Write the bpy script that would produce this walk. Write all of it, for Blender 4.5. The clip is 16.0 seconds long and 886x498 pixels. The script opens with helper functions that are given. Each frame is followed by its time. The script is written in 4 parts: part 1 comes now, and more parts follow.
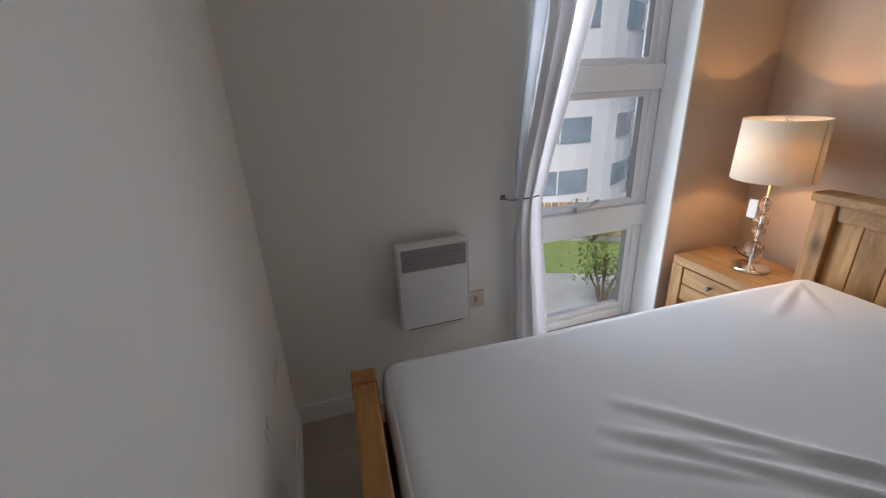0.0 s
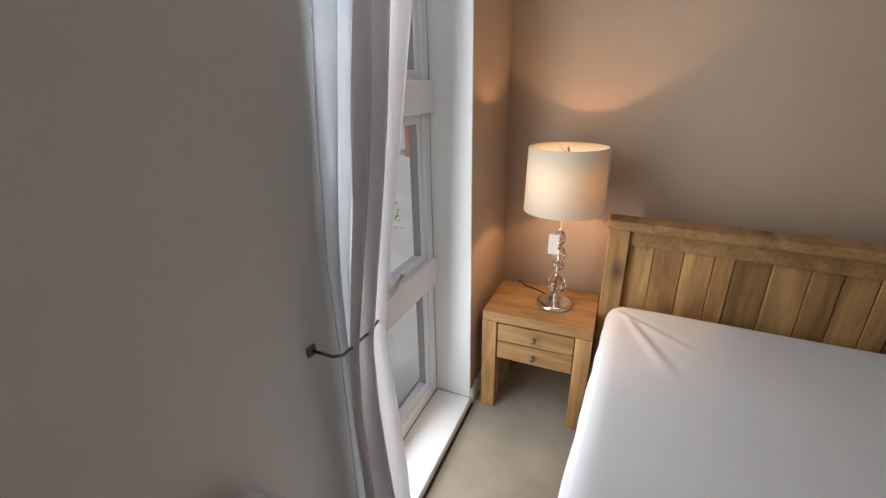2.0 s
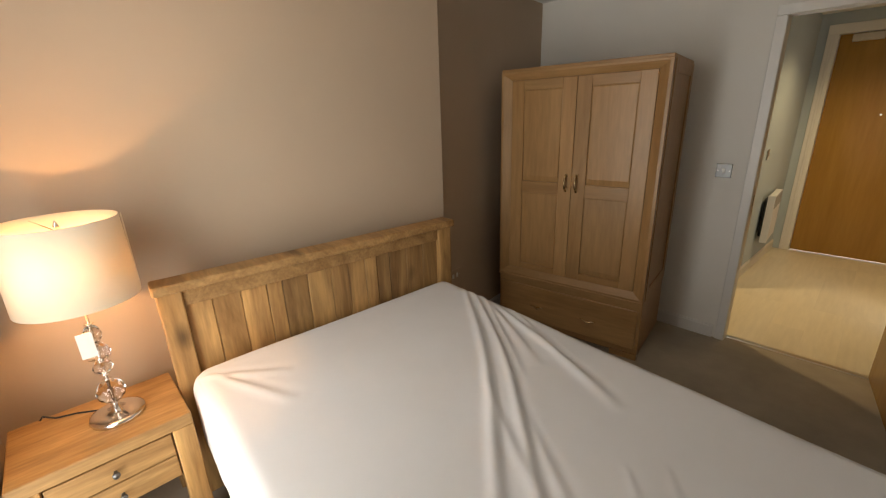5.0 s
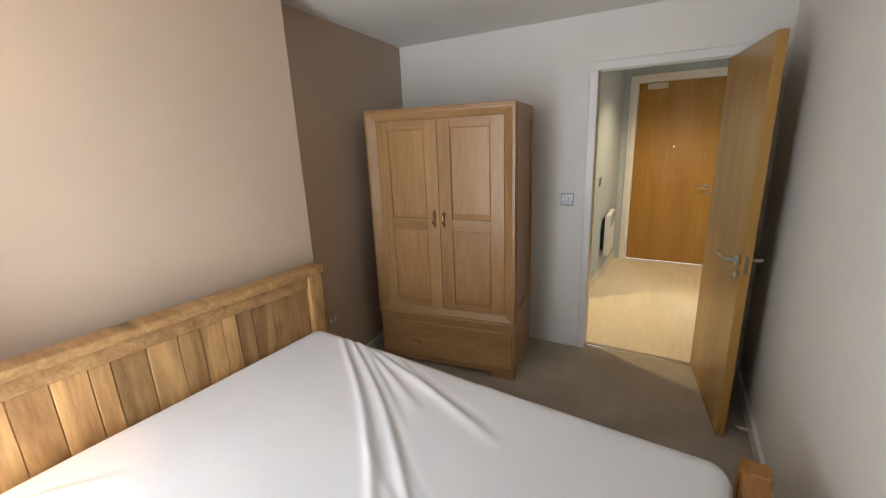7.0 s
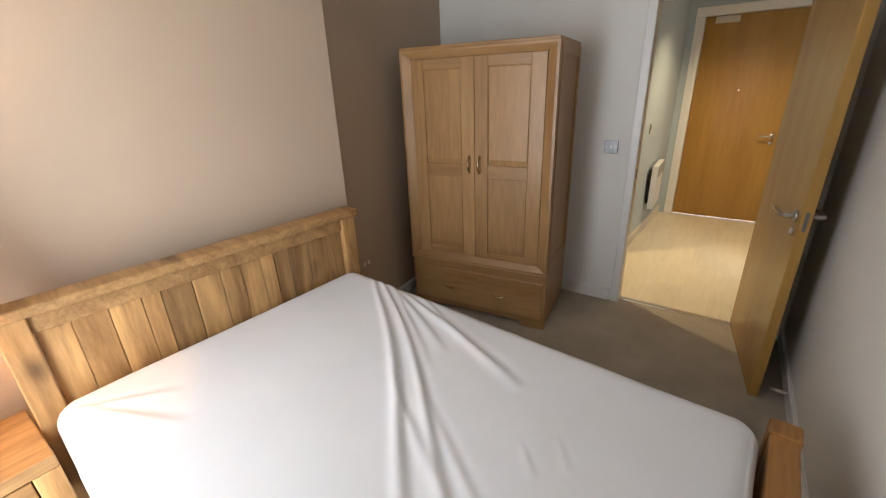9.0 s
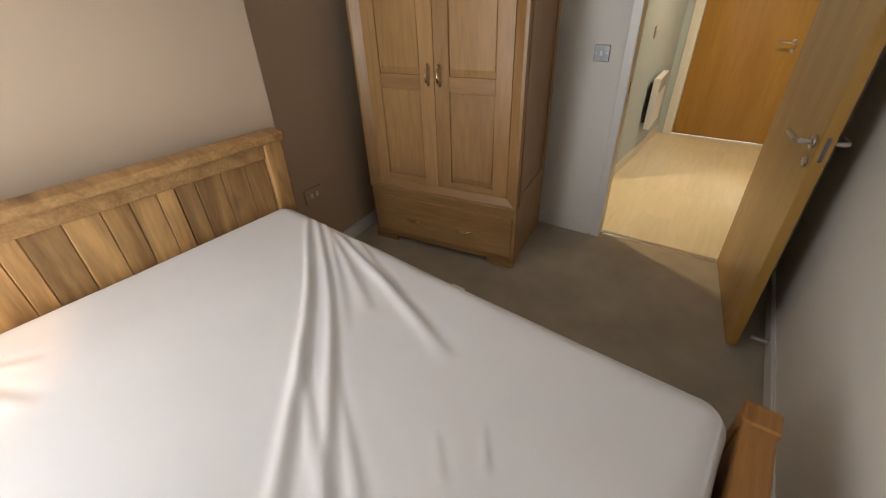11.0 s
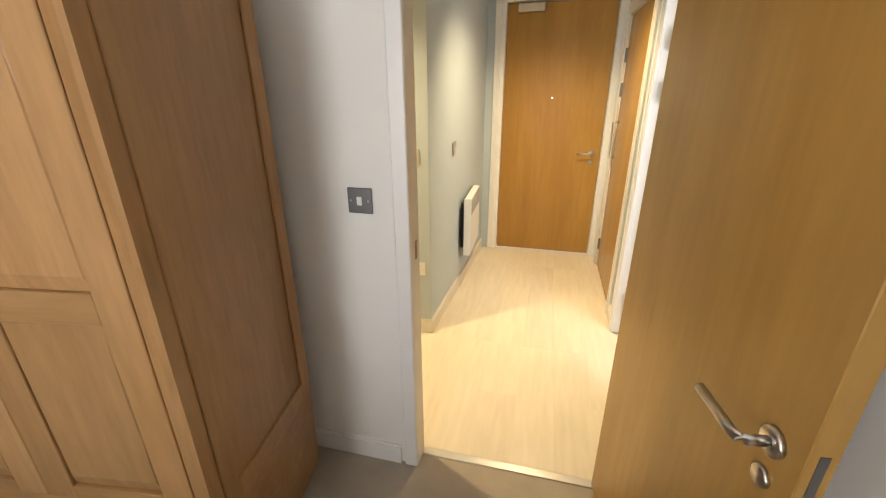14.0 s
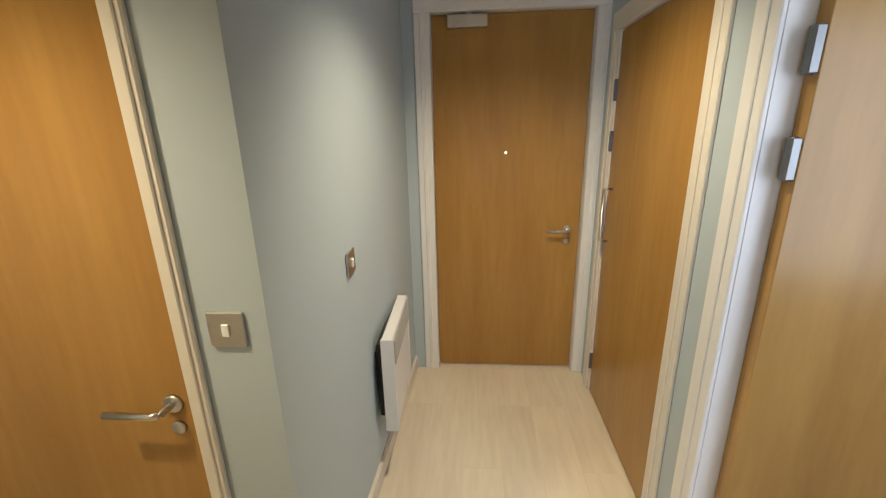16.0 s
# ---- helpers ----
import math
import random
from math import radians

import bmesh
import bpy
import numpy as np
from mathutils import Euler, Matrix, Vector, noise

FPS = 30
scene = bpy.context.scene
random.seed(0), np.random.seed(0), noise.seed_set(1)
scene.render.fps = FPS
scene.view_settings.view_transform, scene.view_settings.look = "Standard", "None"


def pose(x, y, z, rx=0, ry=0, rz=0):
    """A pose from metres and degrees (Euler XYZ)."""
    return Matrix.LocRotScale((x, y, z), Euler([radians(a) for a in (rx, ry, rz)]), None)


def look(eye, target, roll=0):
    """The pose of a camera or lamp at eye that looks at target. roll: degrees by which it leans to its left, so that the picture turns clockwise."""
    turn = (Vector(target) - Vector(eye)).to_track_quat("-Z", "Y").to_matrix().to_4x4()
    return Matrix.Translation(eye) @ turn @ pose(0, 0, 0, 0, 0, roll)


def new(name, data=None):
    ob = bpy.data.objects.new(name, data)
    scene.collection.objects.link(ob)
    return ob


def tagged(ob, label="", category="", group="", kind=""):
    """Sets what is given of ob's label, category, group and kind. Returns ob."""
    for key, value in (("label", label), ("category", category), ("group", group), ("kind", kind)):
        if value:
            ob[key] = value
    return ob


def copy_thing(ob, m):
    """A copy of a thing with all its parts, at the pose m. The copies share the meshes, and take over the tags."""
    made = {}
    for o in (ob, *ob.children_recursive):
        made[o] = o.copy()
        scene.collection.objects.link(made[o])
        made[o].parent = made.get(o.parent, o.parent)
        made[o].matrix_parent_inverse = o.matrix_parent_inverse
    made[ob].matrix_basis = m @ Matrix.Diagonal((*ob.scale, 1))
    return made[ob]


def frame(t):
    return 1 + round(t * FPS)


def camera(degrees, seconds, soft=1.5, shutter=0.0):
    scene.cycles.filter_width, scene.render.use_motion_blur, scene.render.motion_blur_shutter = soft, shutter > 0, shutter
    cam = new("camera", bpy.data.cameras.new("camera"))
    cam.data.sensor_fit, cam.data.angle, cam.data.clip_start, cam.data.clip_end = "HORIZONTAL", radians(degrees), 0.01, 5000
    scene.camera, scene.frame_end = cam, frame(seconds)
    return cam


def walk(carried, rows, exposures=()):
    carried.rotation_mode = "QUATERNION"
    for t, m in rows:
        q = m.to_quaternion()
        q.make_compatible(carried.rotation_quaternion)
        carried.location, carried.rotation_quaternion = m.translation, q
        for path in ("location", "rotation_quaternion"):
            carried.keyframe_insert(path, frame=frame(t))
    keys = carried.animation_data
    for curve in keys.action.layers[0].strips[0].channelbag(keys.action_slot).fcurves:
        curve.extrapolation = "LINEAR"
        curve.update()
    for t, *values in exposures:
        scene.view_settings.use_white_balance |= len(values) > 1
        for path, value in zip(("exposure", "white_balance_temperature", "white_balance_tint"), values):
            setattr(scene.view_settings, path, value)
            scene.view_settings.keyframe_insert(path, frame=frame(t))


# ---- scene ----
cam = camera(94.5, 16.0, soft=1.2)
PATH = [
    (0, (0.242, -1.675, 1.479), (0.794, 0.103, 0.748), -2.7),
    (0.5, (0.226, -1.357, 1.452), (0.996, 0.341, 0.727), -3.6),
    (1, (0.258, -0.969, 1.442), (1.271, 0.608, 0.746), -1.6),
    (1.5, (0.363, -0.716, 1.431), (1.756, 0.539, 0.734), -0.7),
    (2, (0.505, -0.546, 1.507), (2.213, 0.207, 0.788), -1.0),
    (2.5, (0.58, -0.55, 1.558), (2.387, -0.102, 0.827), -1.7),
    (3, (0.618, -0.435, 1.588), (2.466, -0.382, 0.826), -2.2),
    (3.5, (0.585, -0.34, 1.542), (2.416, -0.726, 0.836), -2.9),
    (4, (0.559, -0.35, 1.574), (2.241, -1.155, 0.85), -2.8),
    (4.5, (0.54, -0.379, 1.576), (2.062, -1.477, 0.884), -2.4),
    (5, (0.544, -0.352, 1.562), (1.929, -1.655, 0.943), -1.9),
    (7.5, (0.503, -0.448, 1.64), (1.453, -2.128, 1.116), -2.5),
    (8, (0.501, -0.445, 1.641), (1.479, -2.094, 1.073), -2.6),
    (8.5, (0.499, -0.443, 1.63), (1.561, -2.009, 0.981), -2.4),
    (11, (0.489, -0.866, 1.526), (1.478, -2.226, 0.443), -2.3),
    (11.5, (0.442, -0.992, 1.534), (0.964, -2.586, 0.445), -2.3),
    (12, (0.379, -1.112, 1.537), (0.537, -2.788, 0.457), -2.5),
    (12.5, (0.362, -1.39, 1.544), (0.473, -3.101, 0.514), -2.7),
    (13, (0.383, -1.637, 1.569), (0.581, -3.395, 0.637), -2.5),
    (13.5, (0.467, -1.894, 1.579), (0.774, -3.69, 0.754), -0.6),
    (14, (0.619, -2.25, 1.523), (1.072, -4.056, 0.791), -0.2),
    (14.5, (0.661, -2.591, 1.522), (1.043, -4.408, 0.781), 0.2),
    (15, (0.709, -2.911, 1.532), (0.867, -4.773, 0.818), -2.9),
    (15.5, (0.733, -3.309, 1.535), (0.716, -5.206, 0.902), -3.9),
    (16, (0.796, -3.7, 1.598), (0.954, -5.609, 1.024), -1.3),
]
EXPOSURES = [(0, -0.4, 6000, 10), (1, -0.35, 6300, 10), (2.5, -0.65, 6700, 10), (3.5, -0.5, 7300, 10), (4, -0.3, 7500, 10), (5, 0.1, 7700, 10), (7.5, 0.9, 6300, 10), (8.5, 0.85, 6400, 10), (11, 0.65, 6900, 10), (11.5, 1.2, 6800, 10), (12, 1.3, 6700, 10), (13, 1.5, 7000, 10), (14, 1.5, 6800, 10), (15, 1.15, 5500, 10), (15.5, 0.9, 5700, 10), (16, 0.8, 5600, 10)]
walk(cam, [(t, look(eye, target, roll)) for t, eye, target, roll in PATH], EXPOSURES)

# ---- world and large lights ----
world = bpy.data.worlds.new("sky")
scene.world = world
world.use_nodes = True
wn, wl = world.node_tree.nodes, world.node_tree.links
sky = wn.new("ShaderNodeTexSky")
sky.sky_type = "NISHITA"
sky.sun_disc = False
sky.sun_elevation = radians(50)
sky.sun_rotation = radians(232)
sky.dust_density = 4.0
wn["Background"].inputs["Strength"].default_value = 0.15
wl.new(sky.outputs["Color"], wn["Background"].inputs["Color"])


def lamp(name, kind, energy, colour, m, **kw):
    data = bpy.data.lights.new(name, kind)
    data.energy, data.color = energy, colour
    if "angle" in kw:
        data.angle = kw["angle"]
    if "radius" in kw:
        data.shadow_soft_size = kw["radius"]
    if "size" in kw:
        data.shape, data.size, data.size_y = "RECTANGLE", kw["size"][0], kw["size"][1]
    if "spot" in kw:
        data.spot_size, data.spot_blend = kw["spot"]
    ob = new(name, data)
    ob.matrix_world = m
    return ob


lamp("overcast_sun", "SUN", 4.5, (1.0, 0.97, 0.93), look((-9, -7, 14), (0, 0, 0)), angle=radians(12))
# daylight of the sky in the window's opening
lamp("window_daylight", "AREA", 25, (0.88, 0.94, 1.0), look((1.60, 0.14, 1.20), (1.53, -1.0, 1.16)), size=(0.62, 2.1))
# bulb inside the table lamp
lamp("bulb_light", "POINT", 10.5, (1.0, 0.57, 0.27), pose(2.30, -0.33, 1.14), radius=0.012)
# recessed lamps of the hall ceiling
lamp("hall_light", "SPOT", 54, (1.0, 0.76, 0.42), look((1.86, -4.0, 2.36), (1.66, -4.0, 0)), radius=0.03, spot=(radians(108), 0.85))
lamp("hall_light", "SPOT", 60, (1.0, 0.78, 0.46), look((0.64, -4.98, 2.36), (0.66, -5.50, 0)), radius=0.035, spot=(radians(118), 1.0))
# added lamp for unseen daylight of the room across the hall, on its door
lamp("room_daylight", "AREA", 10, (0.90, 0.95, 1.0), look((-0.80, -3.72, 1.4), (-0.55, -4.8, 1.2)), size=(1.0, 1.2))

# ---- materials ----


def mat(name, base, rough=0.6, metal=0.0, grain=0.0, scale=8.0, bump=0.0, bump_scale=200.0, stretch=None, second=None, spec=0.5, rand=0.0):
    m = bpy.data.materials.new(name)
    m.use_nodes = True
    n, l = m.node_tree.nodes, m.node_tree.links
    p = n["Principled BSDF"]
    p.inputs["Roughness"].default_value = rough
    p.inputs["Metallic"].default_value = metal
    p.inputs["Specular IOR Level"].default_value = spec
    tc = n.new("ShaderNodeTexCoord")
    mp = n.new("ShaderNodeMapping")
    l.new(tc.outputs["Object"], mp.inputs["Vector"])
    if stretch:
        mp.inputs["Scale"].default_value = stretch
    if rand:
        oi = n.new("ShaderNodeObjectInfo")
        vm = n.new("ShaderNodeVectorMath")
        vm.operation = "SCALE"
        vm.inputs[0].default_value = (7.0, 5.0, 3.0)
        l.new(oi.outputs["Random"], vm.inputs["Scale"])
        l.new(vm.outputs[0], mp.inputs["Location"])
    a = base
    b = second or tuple(min(1, c * (1 - grain)) for c in base)
    big = n.new("ShaderNodeTexNoise")
    big.inputs["Scale"].default_value = scale
    big.inputs["Detail"].default_value = 6
    big.inputs["Roughness"].default_value = 0.6
    l.new(mp.outputs["Vector"], big.inputs["Vector"])
    ramp = n.new("ShaderNodeMapRange")
    ramp.inputs["From Min"].default_value = 0.32
    ramp.inputs["From Max"].default_value = 0.68
    l.new(big.outputs["Fac"], ramp.inputs["Value"])
    mix = n.new("ShaderNodeMix")
    mix.data_type = "RGBA"
    mix.inputs["A"].default_value = (*a, 1)
    mix.inputs["B"].default_value = (*b, 1)
    l.new(ramp.outputs["Result"], mix.inputs["Factor"])
    col = mix.outputs["Result"]
    if rand:
        hs = n.new("ShaderNodeHueSaturation")
        mr = n.new("ShaderNodeMapRange")
        mr.inputs["To Min"].default_value = 1 - rand
        mr.inputs["To Max"].default_value = 1 + rand
        l.new(oi.outputs["Random"], mr.inputs["Value"])
        l.new(mr.outputs["Result"], hs.inputs["Value"])
        l.new(col, hs.inputs["Color"])
        col = hs.outputs["Color"]
    l.new(col, p.inputs["Base Color"])
    if bump:
        fine = n.new("ShaderNodeTexNoise")
        fine.inputs["Scale"].default_value = bump_scale
        fine.inputs["Detail"].default_value = 3
        l.new(mp.outputs["Vector"], fine.inputs["Vector"])
        bp = n.new("ShaderNodeBump")
        bp.inputs["Strength"].default_value = bump
        bp.inputs["Distance"].default_value = 0.004
        l.new(fine.outputs["Fac"], bp.inputs["Height"])
        l.new(bp.outputs["Normal"], p.inputs["Normal"])
    return m


def wood(name, light, dark, along="Z", rough=0.45, ring=9.0, rand=0.15, knots=0.0, contrast=1.0, figure=0.3):
    """Timber with grain along one axis of the object, streaks at two scales and optional knots."""
    long_way = {"X": (0.12, 1, 1), "Y": (1, 0.12, 1), "Z": (1, 1, 0.12)}[along]
    m = mat(name, light, rough, 0, 0, ring, 0.12, 60.0, long_way, dark, 0.4, rand)
    n, l = m.node_tree.nodes, m.node_tree.links
    p = n["Principled BSDF"]
    mp = n["Mapping"]
    n["Noise Texture"].inputs["Distortion"].default_value = figure
    src = p.inputs["Base Color"].links[0].from_socket
    fine = n.new("ShaderNodeTexNoise")
    fine.inputs["Scale"].default_value = ring * 9
    fine.inputs["Detail"].default_value = 4
    l.new(mp.outputs["Vector"], fine.inputs["Vector"])
    mr = n.new("ShaderNodeMapRange")
    mr.inputs["From Min"].default_value = 0.3
    mr.inputs["From Max"].default_value = 0.7
    mr.inputs["To Min"].default_value = 1 - 0.20 * contrast
    mr.inputs["To Max"].default_value = 1 + 0.12 * contrast
    l.new(fine.outputs["Fac"], mr.inputs["Value"])
    mul = n.new("ShaderNodeVectorMath")
    mul.operation = "SCALE"
    l.new(src, mul.inputs[0])
    l.new(mr.outputs["Result"], mul.inputs["Scale"])
    out = mul.outputs[0]
    if knots:
        vo = n.new("ShaderNodeTexVoronoi")
        vo.inputs["Scale"].default_value = knots
        mk = n.new("ShaderNodeMapping")
        mk.inputs["Scale"].default_value = tuple(0.5 if s < 1 else 1 for s in long_way)
        l.new(mp.inputs["Vector"].links[0].from_socket, mk.inputs["Vector"])
        l.new(mk.outputs["Vector"], vo.inputs["Vector"])
        kr = n.new("ShaderNodeMapRange")
        kr.inputs["From Min"].default_value = 0.05
        kr.inputs["From Max"].default_value = 0.22
        kr.inputs["To Min"].default_value = 0.35
        kr.inputs["To Max"].default_value = 1.0
        l.new(vo.outputs["Distance"], kr.inputs["Value"])
        km = n.new("ShaderNodeVectorMath")
        km.operation = "SCALE"
        l.new(out, km.inputs[0])
        l.new(kr.outputs["Result"], km.inputs["Scale"])
        out = km.outputs[0]
    l.new(out, p.inputs["Base Color"])
    return m


def clear(name, rough=0.0, tint=(1, 1, 1)):
    m = bpy.data.materials.new(name)
    m.use_nodes = True
    p = m.node_tree.nodes["Principled BSDF"]
    p.inputs["Transmission Weight"].default_value = 1.0
    p.inputs["Roughness"].default_value = rough
    p.inputs["IOR"].default_value = 1.45
    p.inputs["Base Color"].default_value = (*tint, 1)
    return m


def pane_glass(name):
    m = bpy.data.materials.new(name)
    m.use_nodes = True
    n, l = m.node_tree.nodes, m.node_tree.links
    n.clear()
    out = n.new("ShaderNodeOutputMaterial")
    mix = n.new("ShaderNodeMixShader")
    tr = n.new("ShaderNodeBsdfTransparent")
    gl = n.new("ShaderNodeBsdfGlossy")
    gl.inputs["Roughness"].default_value = 0.01
    mix.inputs[0].default_value = 0.03
    l.new(tr.outputs[0], mix.inputs[1])
    l.new(gl.outputs[0], mix.inputs[2])
    l.new(mix.outputs[0], out.inputs[0])
    return m


def cloth(name, colour, through_light, weave=900.0, open_weave=0.0):
    """Cloth that lets part of the light through; open_weave: the share of gaps between its threads."""
    m = mat(name, colour, 0.95, 0, 0.06, 6, 0.25, weave, spec=0.1)
    n, l = m.node_tree.nodes, m.node_tree.links
    p = n["Principled BSDF"]
    tr = n.new("ShaderNodeBsdfTranslucent")
    tr.inputs["Color"].default_value = (*colour, 1)
    mix = n.new("ShaderNodeMixShader")
    mix.inputs[0].default_value = through_light
    l.new(p.outputs[0], mix.inputs[1])
    l.new(tr.outputs[0], mix.inputs[2])
    out = mix.outputs[0]
    if open_weave:
        gaps = n.new("ShaderNodeBsdfTransparent")
        net = n.new("ShaderNodeMixShader")
        net.inputs[0].default_value = open_weave
        l.new(out, net.inputs[1])
        l.new(gaps.outputs[0], net.inputs[2])
        out = net.outputs[0]
    l.new(out, n["Material Output"].inputs[0])
    return m


WHITE_WALL = mat("white_wall_paint", (0.83, 0.81, 0.77), 0.75, grain=0.05, scale=1.6, bump=0.06, bump_scale=160)
TAUPE_WALL = mat("taupe_wall_paint", (0.50, 0.385, 0.285), 0.75, grain=0.06, scale=1.6, bump=0.06, bump_scale=160)
GREEN_WALL = mat("pale_green_wall_paint", (0.455, 0.525, 0.565), 0.7, grain=0.05, scale=1.6, bump=0.12, bump_scale=160)
CEILING = mat("ceiling_paint", (0.84, 0.83, 0.80), 0.85, grain=0.04, scale=1.2, bump=0.1, bump_scale=140)
GLOSS_WHITE = mat("white_gloss_paint", (0.80, 0.79, 0.77), 0.35, grain=0.04, scale=5, bump=0.05, bump_scale=90)
CREAM_TRIM = mat("cream_trim_paint", (0.72, 0.67, 0.58), 0.4, grain=0.05, scale=5, bump=0.05, bump_scale=90)
CARPET = mat("beige_carpet", (0.48, 0.42, 0.34), 0.98, grain=0.22, scale=3.2, bump=0.9, bump_scale=420, spec=0.1)
UPVC = mat("white_window_plastic", (0.80, 0.82, 0.84), 0.3, grain=0.03, scale=4)
HEATER = mat("white_heater_enamel", (0.74, 0.74, 0.74), 0.35, grain=0.03, scale=4)
GRILLE = mat("grey_grille_enamel", (0.36, 0.35, 0.34), 0.45, grain=0.05, scale=8)
# near-black of cable and tyres, also painted where gaps lie in shade
DARK = mat("black_parts_and_gap_shade", (0.03, 0.03, 0.03), 0.8, grain=0.2)
STEEL = mat("brushed_steel", (0.62, 0.60, 0.57), 0.28, 1.0, 0.08, 30)
PLATE_STEEL = mat("dark_steel_plate", (0.20, 0.20, 0.20), 0.35, 0.9, 0.1, 30)
BRASS = mat("antique_brass", (0.78, 0.62, 0.40), 0.20, 1.0, 0.15, 20)
VIEWER_GLOW = mat("door_viewer_lens_glow", (0.9, 0.9, 0.85), 0.1, 0.0, 0.02, 10)
# emission on the lens stands in for light coming through the viewer
VIEWER_GLOW.node_tree.nodes["Principled BSDF"].inputs["Emission Color"].default_value = (1, 0.95, 0.85, 1)
VIEWER_GLOW.node_tree.nodes["Principled BSDF"].inputs["Emission Strength"].default_value = 0.8
CHROME = mat("polished_chrome", (0.75, 0.73, 0.70), 0.12, 1.0, 0.03, 10)
PLASTIC = mat("white_plastic", (0.78, 0.77, 0.74), 0.4, grain=0.03, scale=10)
SHEET = mat("white_fitted_sheet", (0.76, 0.755, 0.77), 0.9, grain=0.05, scale=3, bump=0.2, bump_scale=500, spec=0.15)
MANGO = wood("rustic_mango_wood", (0.56, 0.325, 0.128), (0.25, 0.125, 0.045), "Z", 0.5, 7, 0.30, 6.0, figure=1.4)
MANGO_X = wood("rustic_mango_wood_across", (0.52, 0.305, 0.125), (0.30, 0.155, 0.058), "Y", 0.5, 9, 0.12, 4.0, figure=1.2)
OAK = wood("oak_veneer", (0.42, 0.245, 0.108), (0.325, 0.175, 0.07), "Z", 0.34, 6, 0.08, contrast=0.6, figure=0.9)
OAK_X = wood("oak_veneer_across", (0.42, 0.245, 0.108), (0.325, 0.175, 0.07), "X", 0.34, 6, 0.08, contrast=0.6, figure=0.9)
DOOR_WOOD = wood("beech_door_veneer", (0.42, 0.24, 0.062), (0.34, 0.18, 0.042), "Z", 0.27, 4, 0.04, contrast=0.35)
PINE_FOOT = wood("oiled_footboard_wood", (0.40, 0.195, 0.06), (0.27, 0.115, 0.03), "Y", 0.45, 8, 0.1)
LAMINATE = wood("pale_laminate", (0.74, 0.66, 0.52), (0.68, 0.60, 0.46), "Y", 0.28, 4, 0.04, contrast=0.3)
SHADE = cloth("cream_lampshade_linen", (0.88, 0.78, 0.62), 0.20, 700)
CURTAIN = cloth("grey_lilac_curtain", (0.64, 0.60, 0.59), 0.45, 1200)
SHEER = cloth("sheer_lilac_lining", (0.66, 0.68, 0.72), 0.4, 1200, 0.22)
GLASS = pane_glass("window_glass")
CRYSTAL = clear("lamp_crystal")
RENDER_WHITE = mat("white_render", (0.75, 0.75, 0.75), 0.8, grain=0.1, scale=0.4)
FAR_GLASS = mat("blue_grey_glazing", (0.30, 0.36, 0.42), 0.1, 0.0, 0.3, 0.6)
GRASS = mat("lawn_grass", (0.13, 0.19, 0.05), 0.95, second=(0.20, 0.23, 0.08), scale=1.2, bump=0.6, bump_scale=20)
PAVING = mat("grey_paving", (0.33, 0.33, 0.32), 0.9, grain=0.25, scale=0.8, bump=0.3, bump_scale=12)
FENCE_WOOD = wood("weathered_fence_wood", (0.36, 0.24, 0.13), (0.26, 0.16, 0.08), "Z", 0.8, 4, 0.15)
BRICK = mat("red_brick", (0.30, 0.13, 0.09), 0.9, grain=0.3, scale=5, bump=0.5, bump_scale=30)
LEAF = mat("leaf_green", (0.10, 0.16, 0.04), 0.8, second=(0.20, 0.24, 0.06), scale=3)
BARK = mat("tree_bark", (0.14, 0.10, 0.07), 0.95, grain=0.4, scale=14, bump=0.6, bump_scale=30)

# ---- mesh helpers ----


def bm_box(x0, x1, y0, y1, z0, z1, bevel=0.0, seg=2, bm=None):
    bm = bm or bmesh.new()
    made = bmesh.ops.create_cube(bm, size=1.0)["verts"]
    for v in made:
        v.co = Vector(((x0 + x1) / 2 + v.co.x * (x1 - x0), (y0 + y1) / 2 + v.co.y * (y1 - y0), (z0 + z1) / 2 + v.co.z * (z1 - z0)))
    if bevel:
        edges = {e for v in made for e in v.link_edges}
        bmesh.ops.bevel(bm, geom=list(edges), offset=bevel, segments=seg, affect="EDGES", profile=0.5)
    return bm


def bm_prism(points, z0, z1):
    """A plan outline, counter-clockwise, raised from z0 to z1."""
    bm = bmesh.new()
    low = [bm.verts.new((x, y, z0)) for x, y in points]
    high = [bm.verts.new((x, y, z1)) for x, y in points]
    bm.faces.new(low[::-1])
    bm.faces.new(high)
    for i in range(len(points)):
        j = (i + 1) % len(points)
        bm.faces.new((low[i], low[j], high[j], high[i]))
    return bm


def bm_lathe(profile, seg=32, cx=0, cy=0):
    """Radius and height pairs, turned round an upright axis."""
    bm = bmesh.new()
    rings = []
    for r, z in profile:
        rings.append([bm.verts.new((cx + r * math.cos(2 * math.pi * i / seg), cy + r * math.sin(2 * math.pi * i / seg), z)) for i in range(seg)])
    for a, b in zip(rings, rings[1:]):
        for i in range(seg):
            j = (i + 1) % seg
            bm.faces.new((a[i], a[j], b[j], b[i]))
    bm.faces.new(rings[0][::-1])
    bm.faces.new(rings[-1])
    return bm


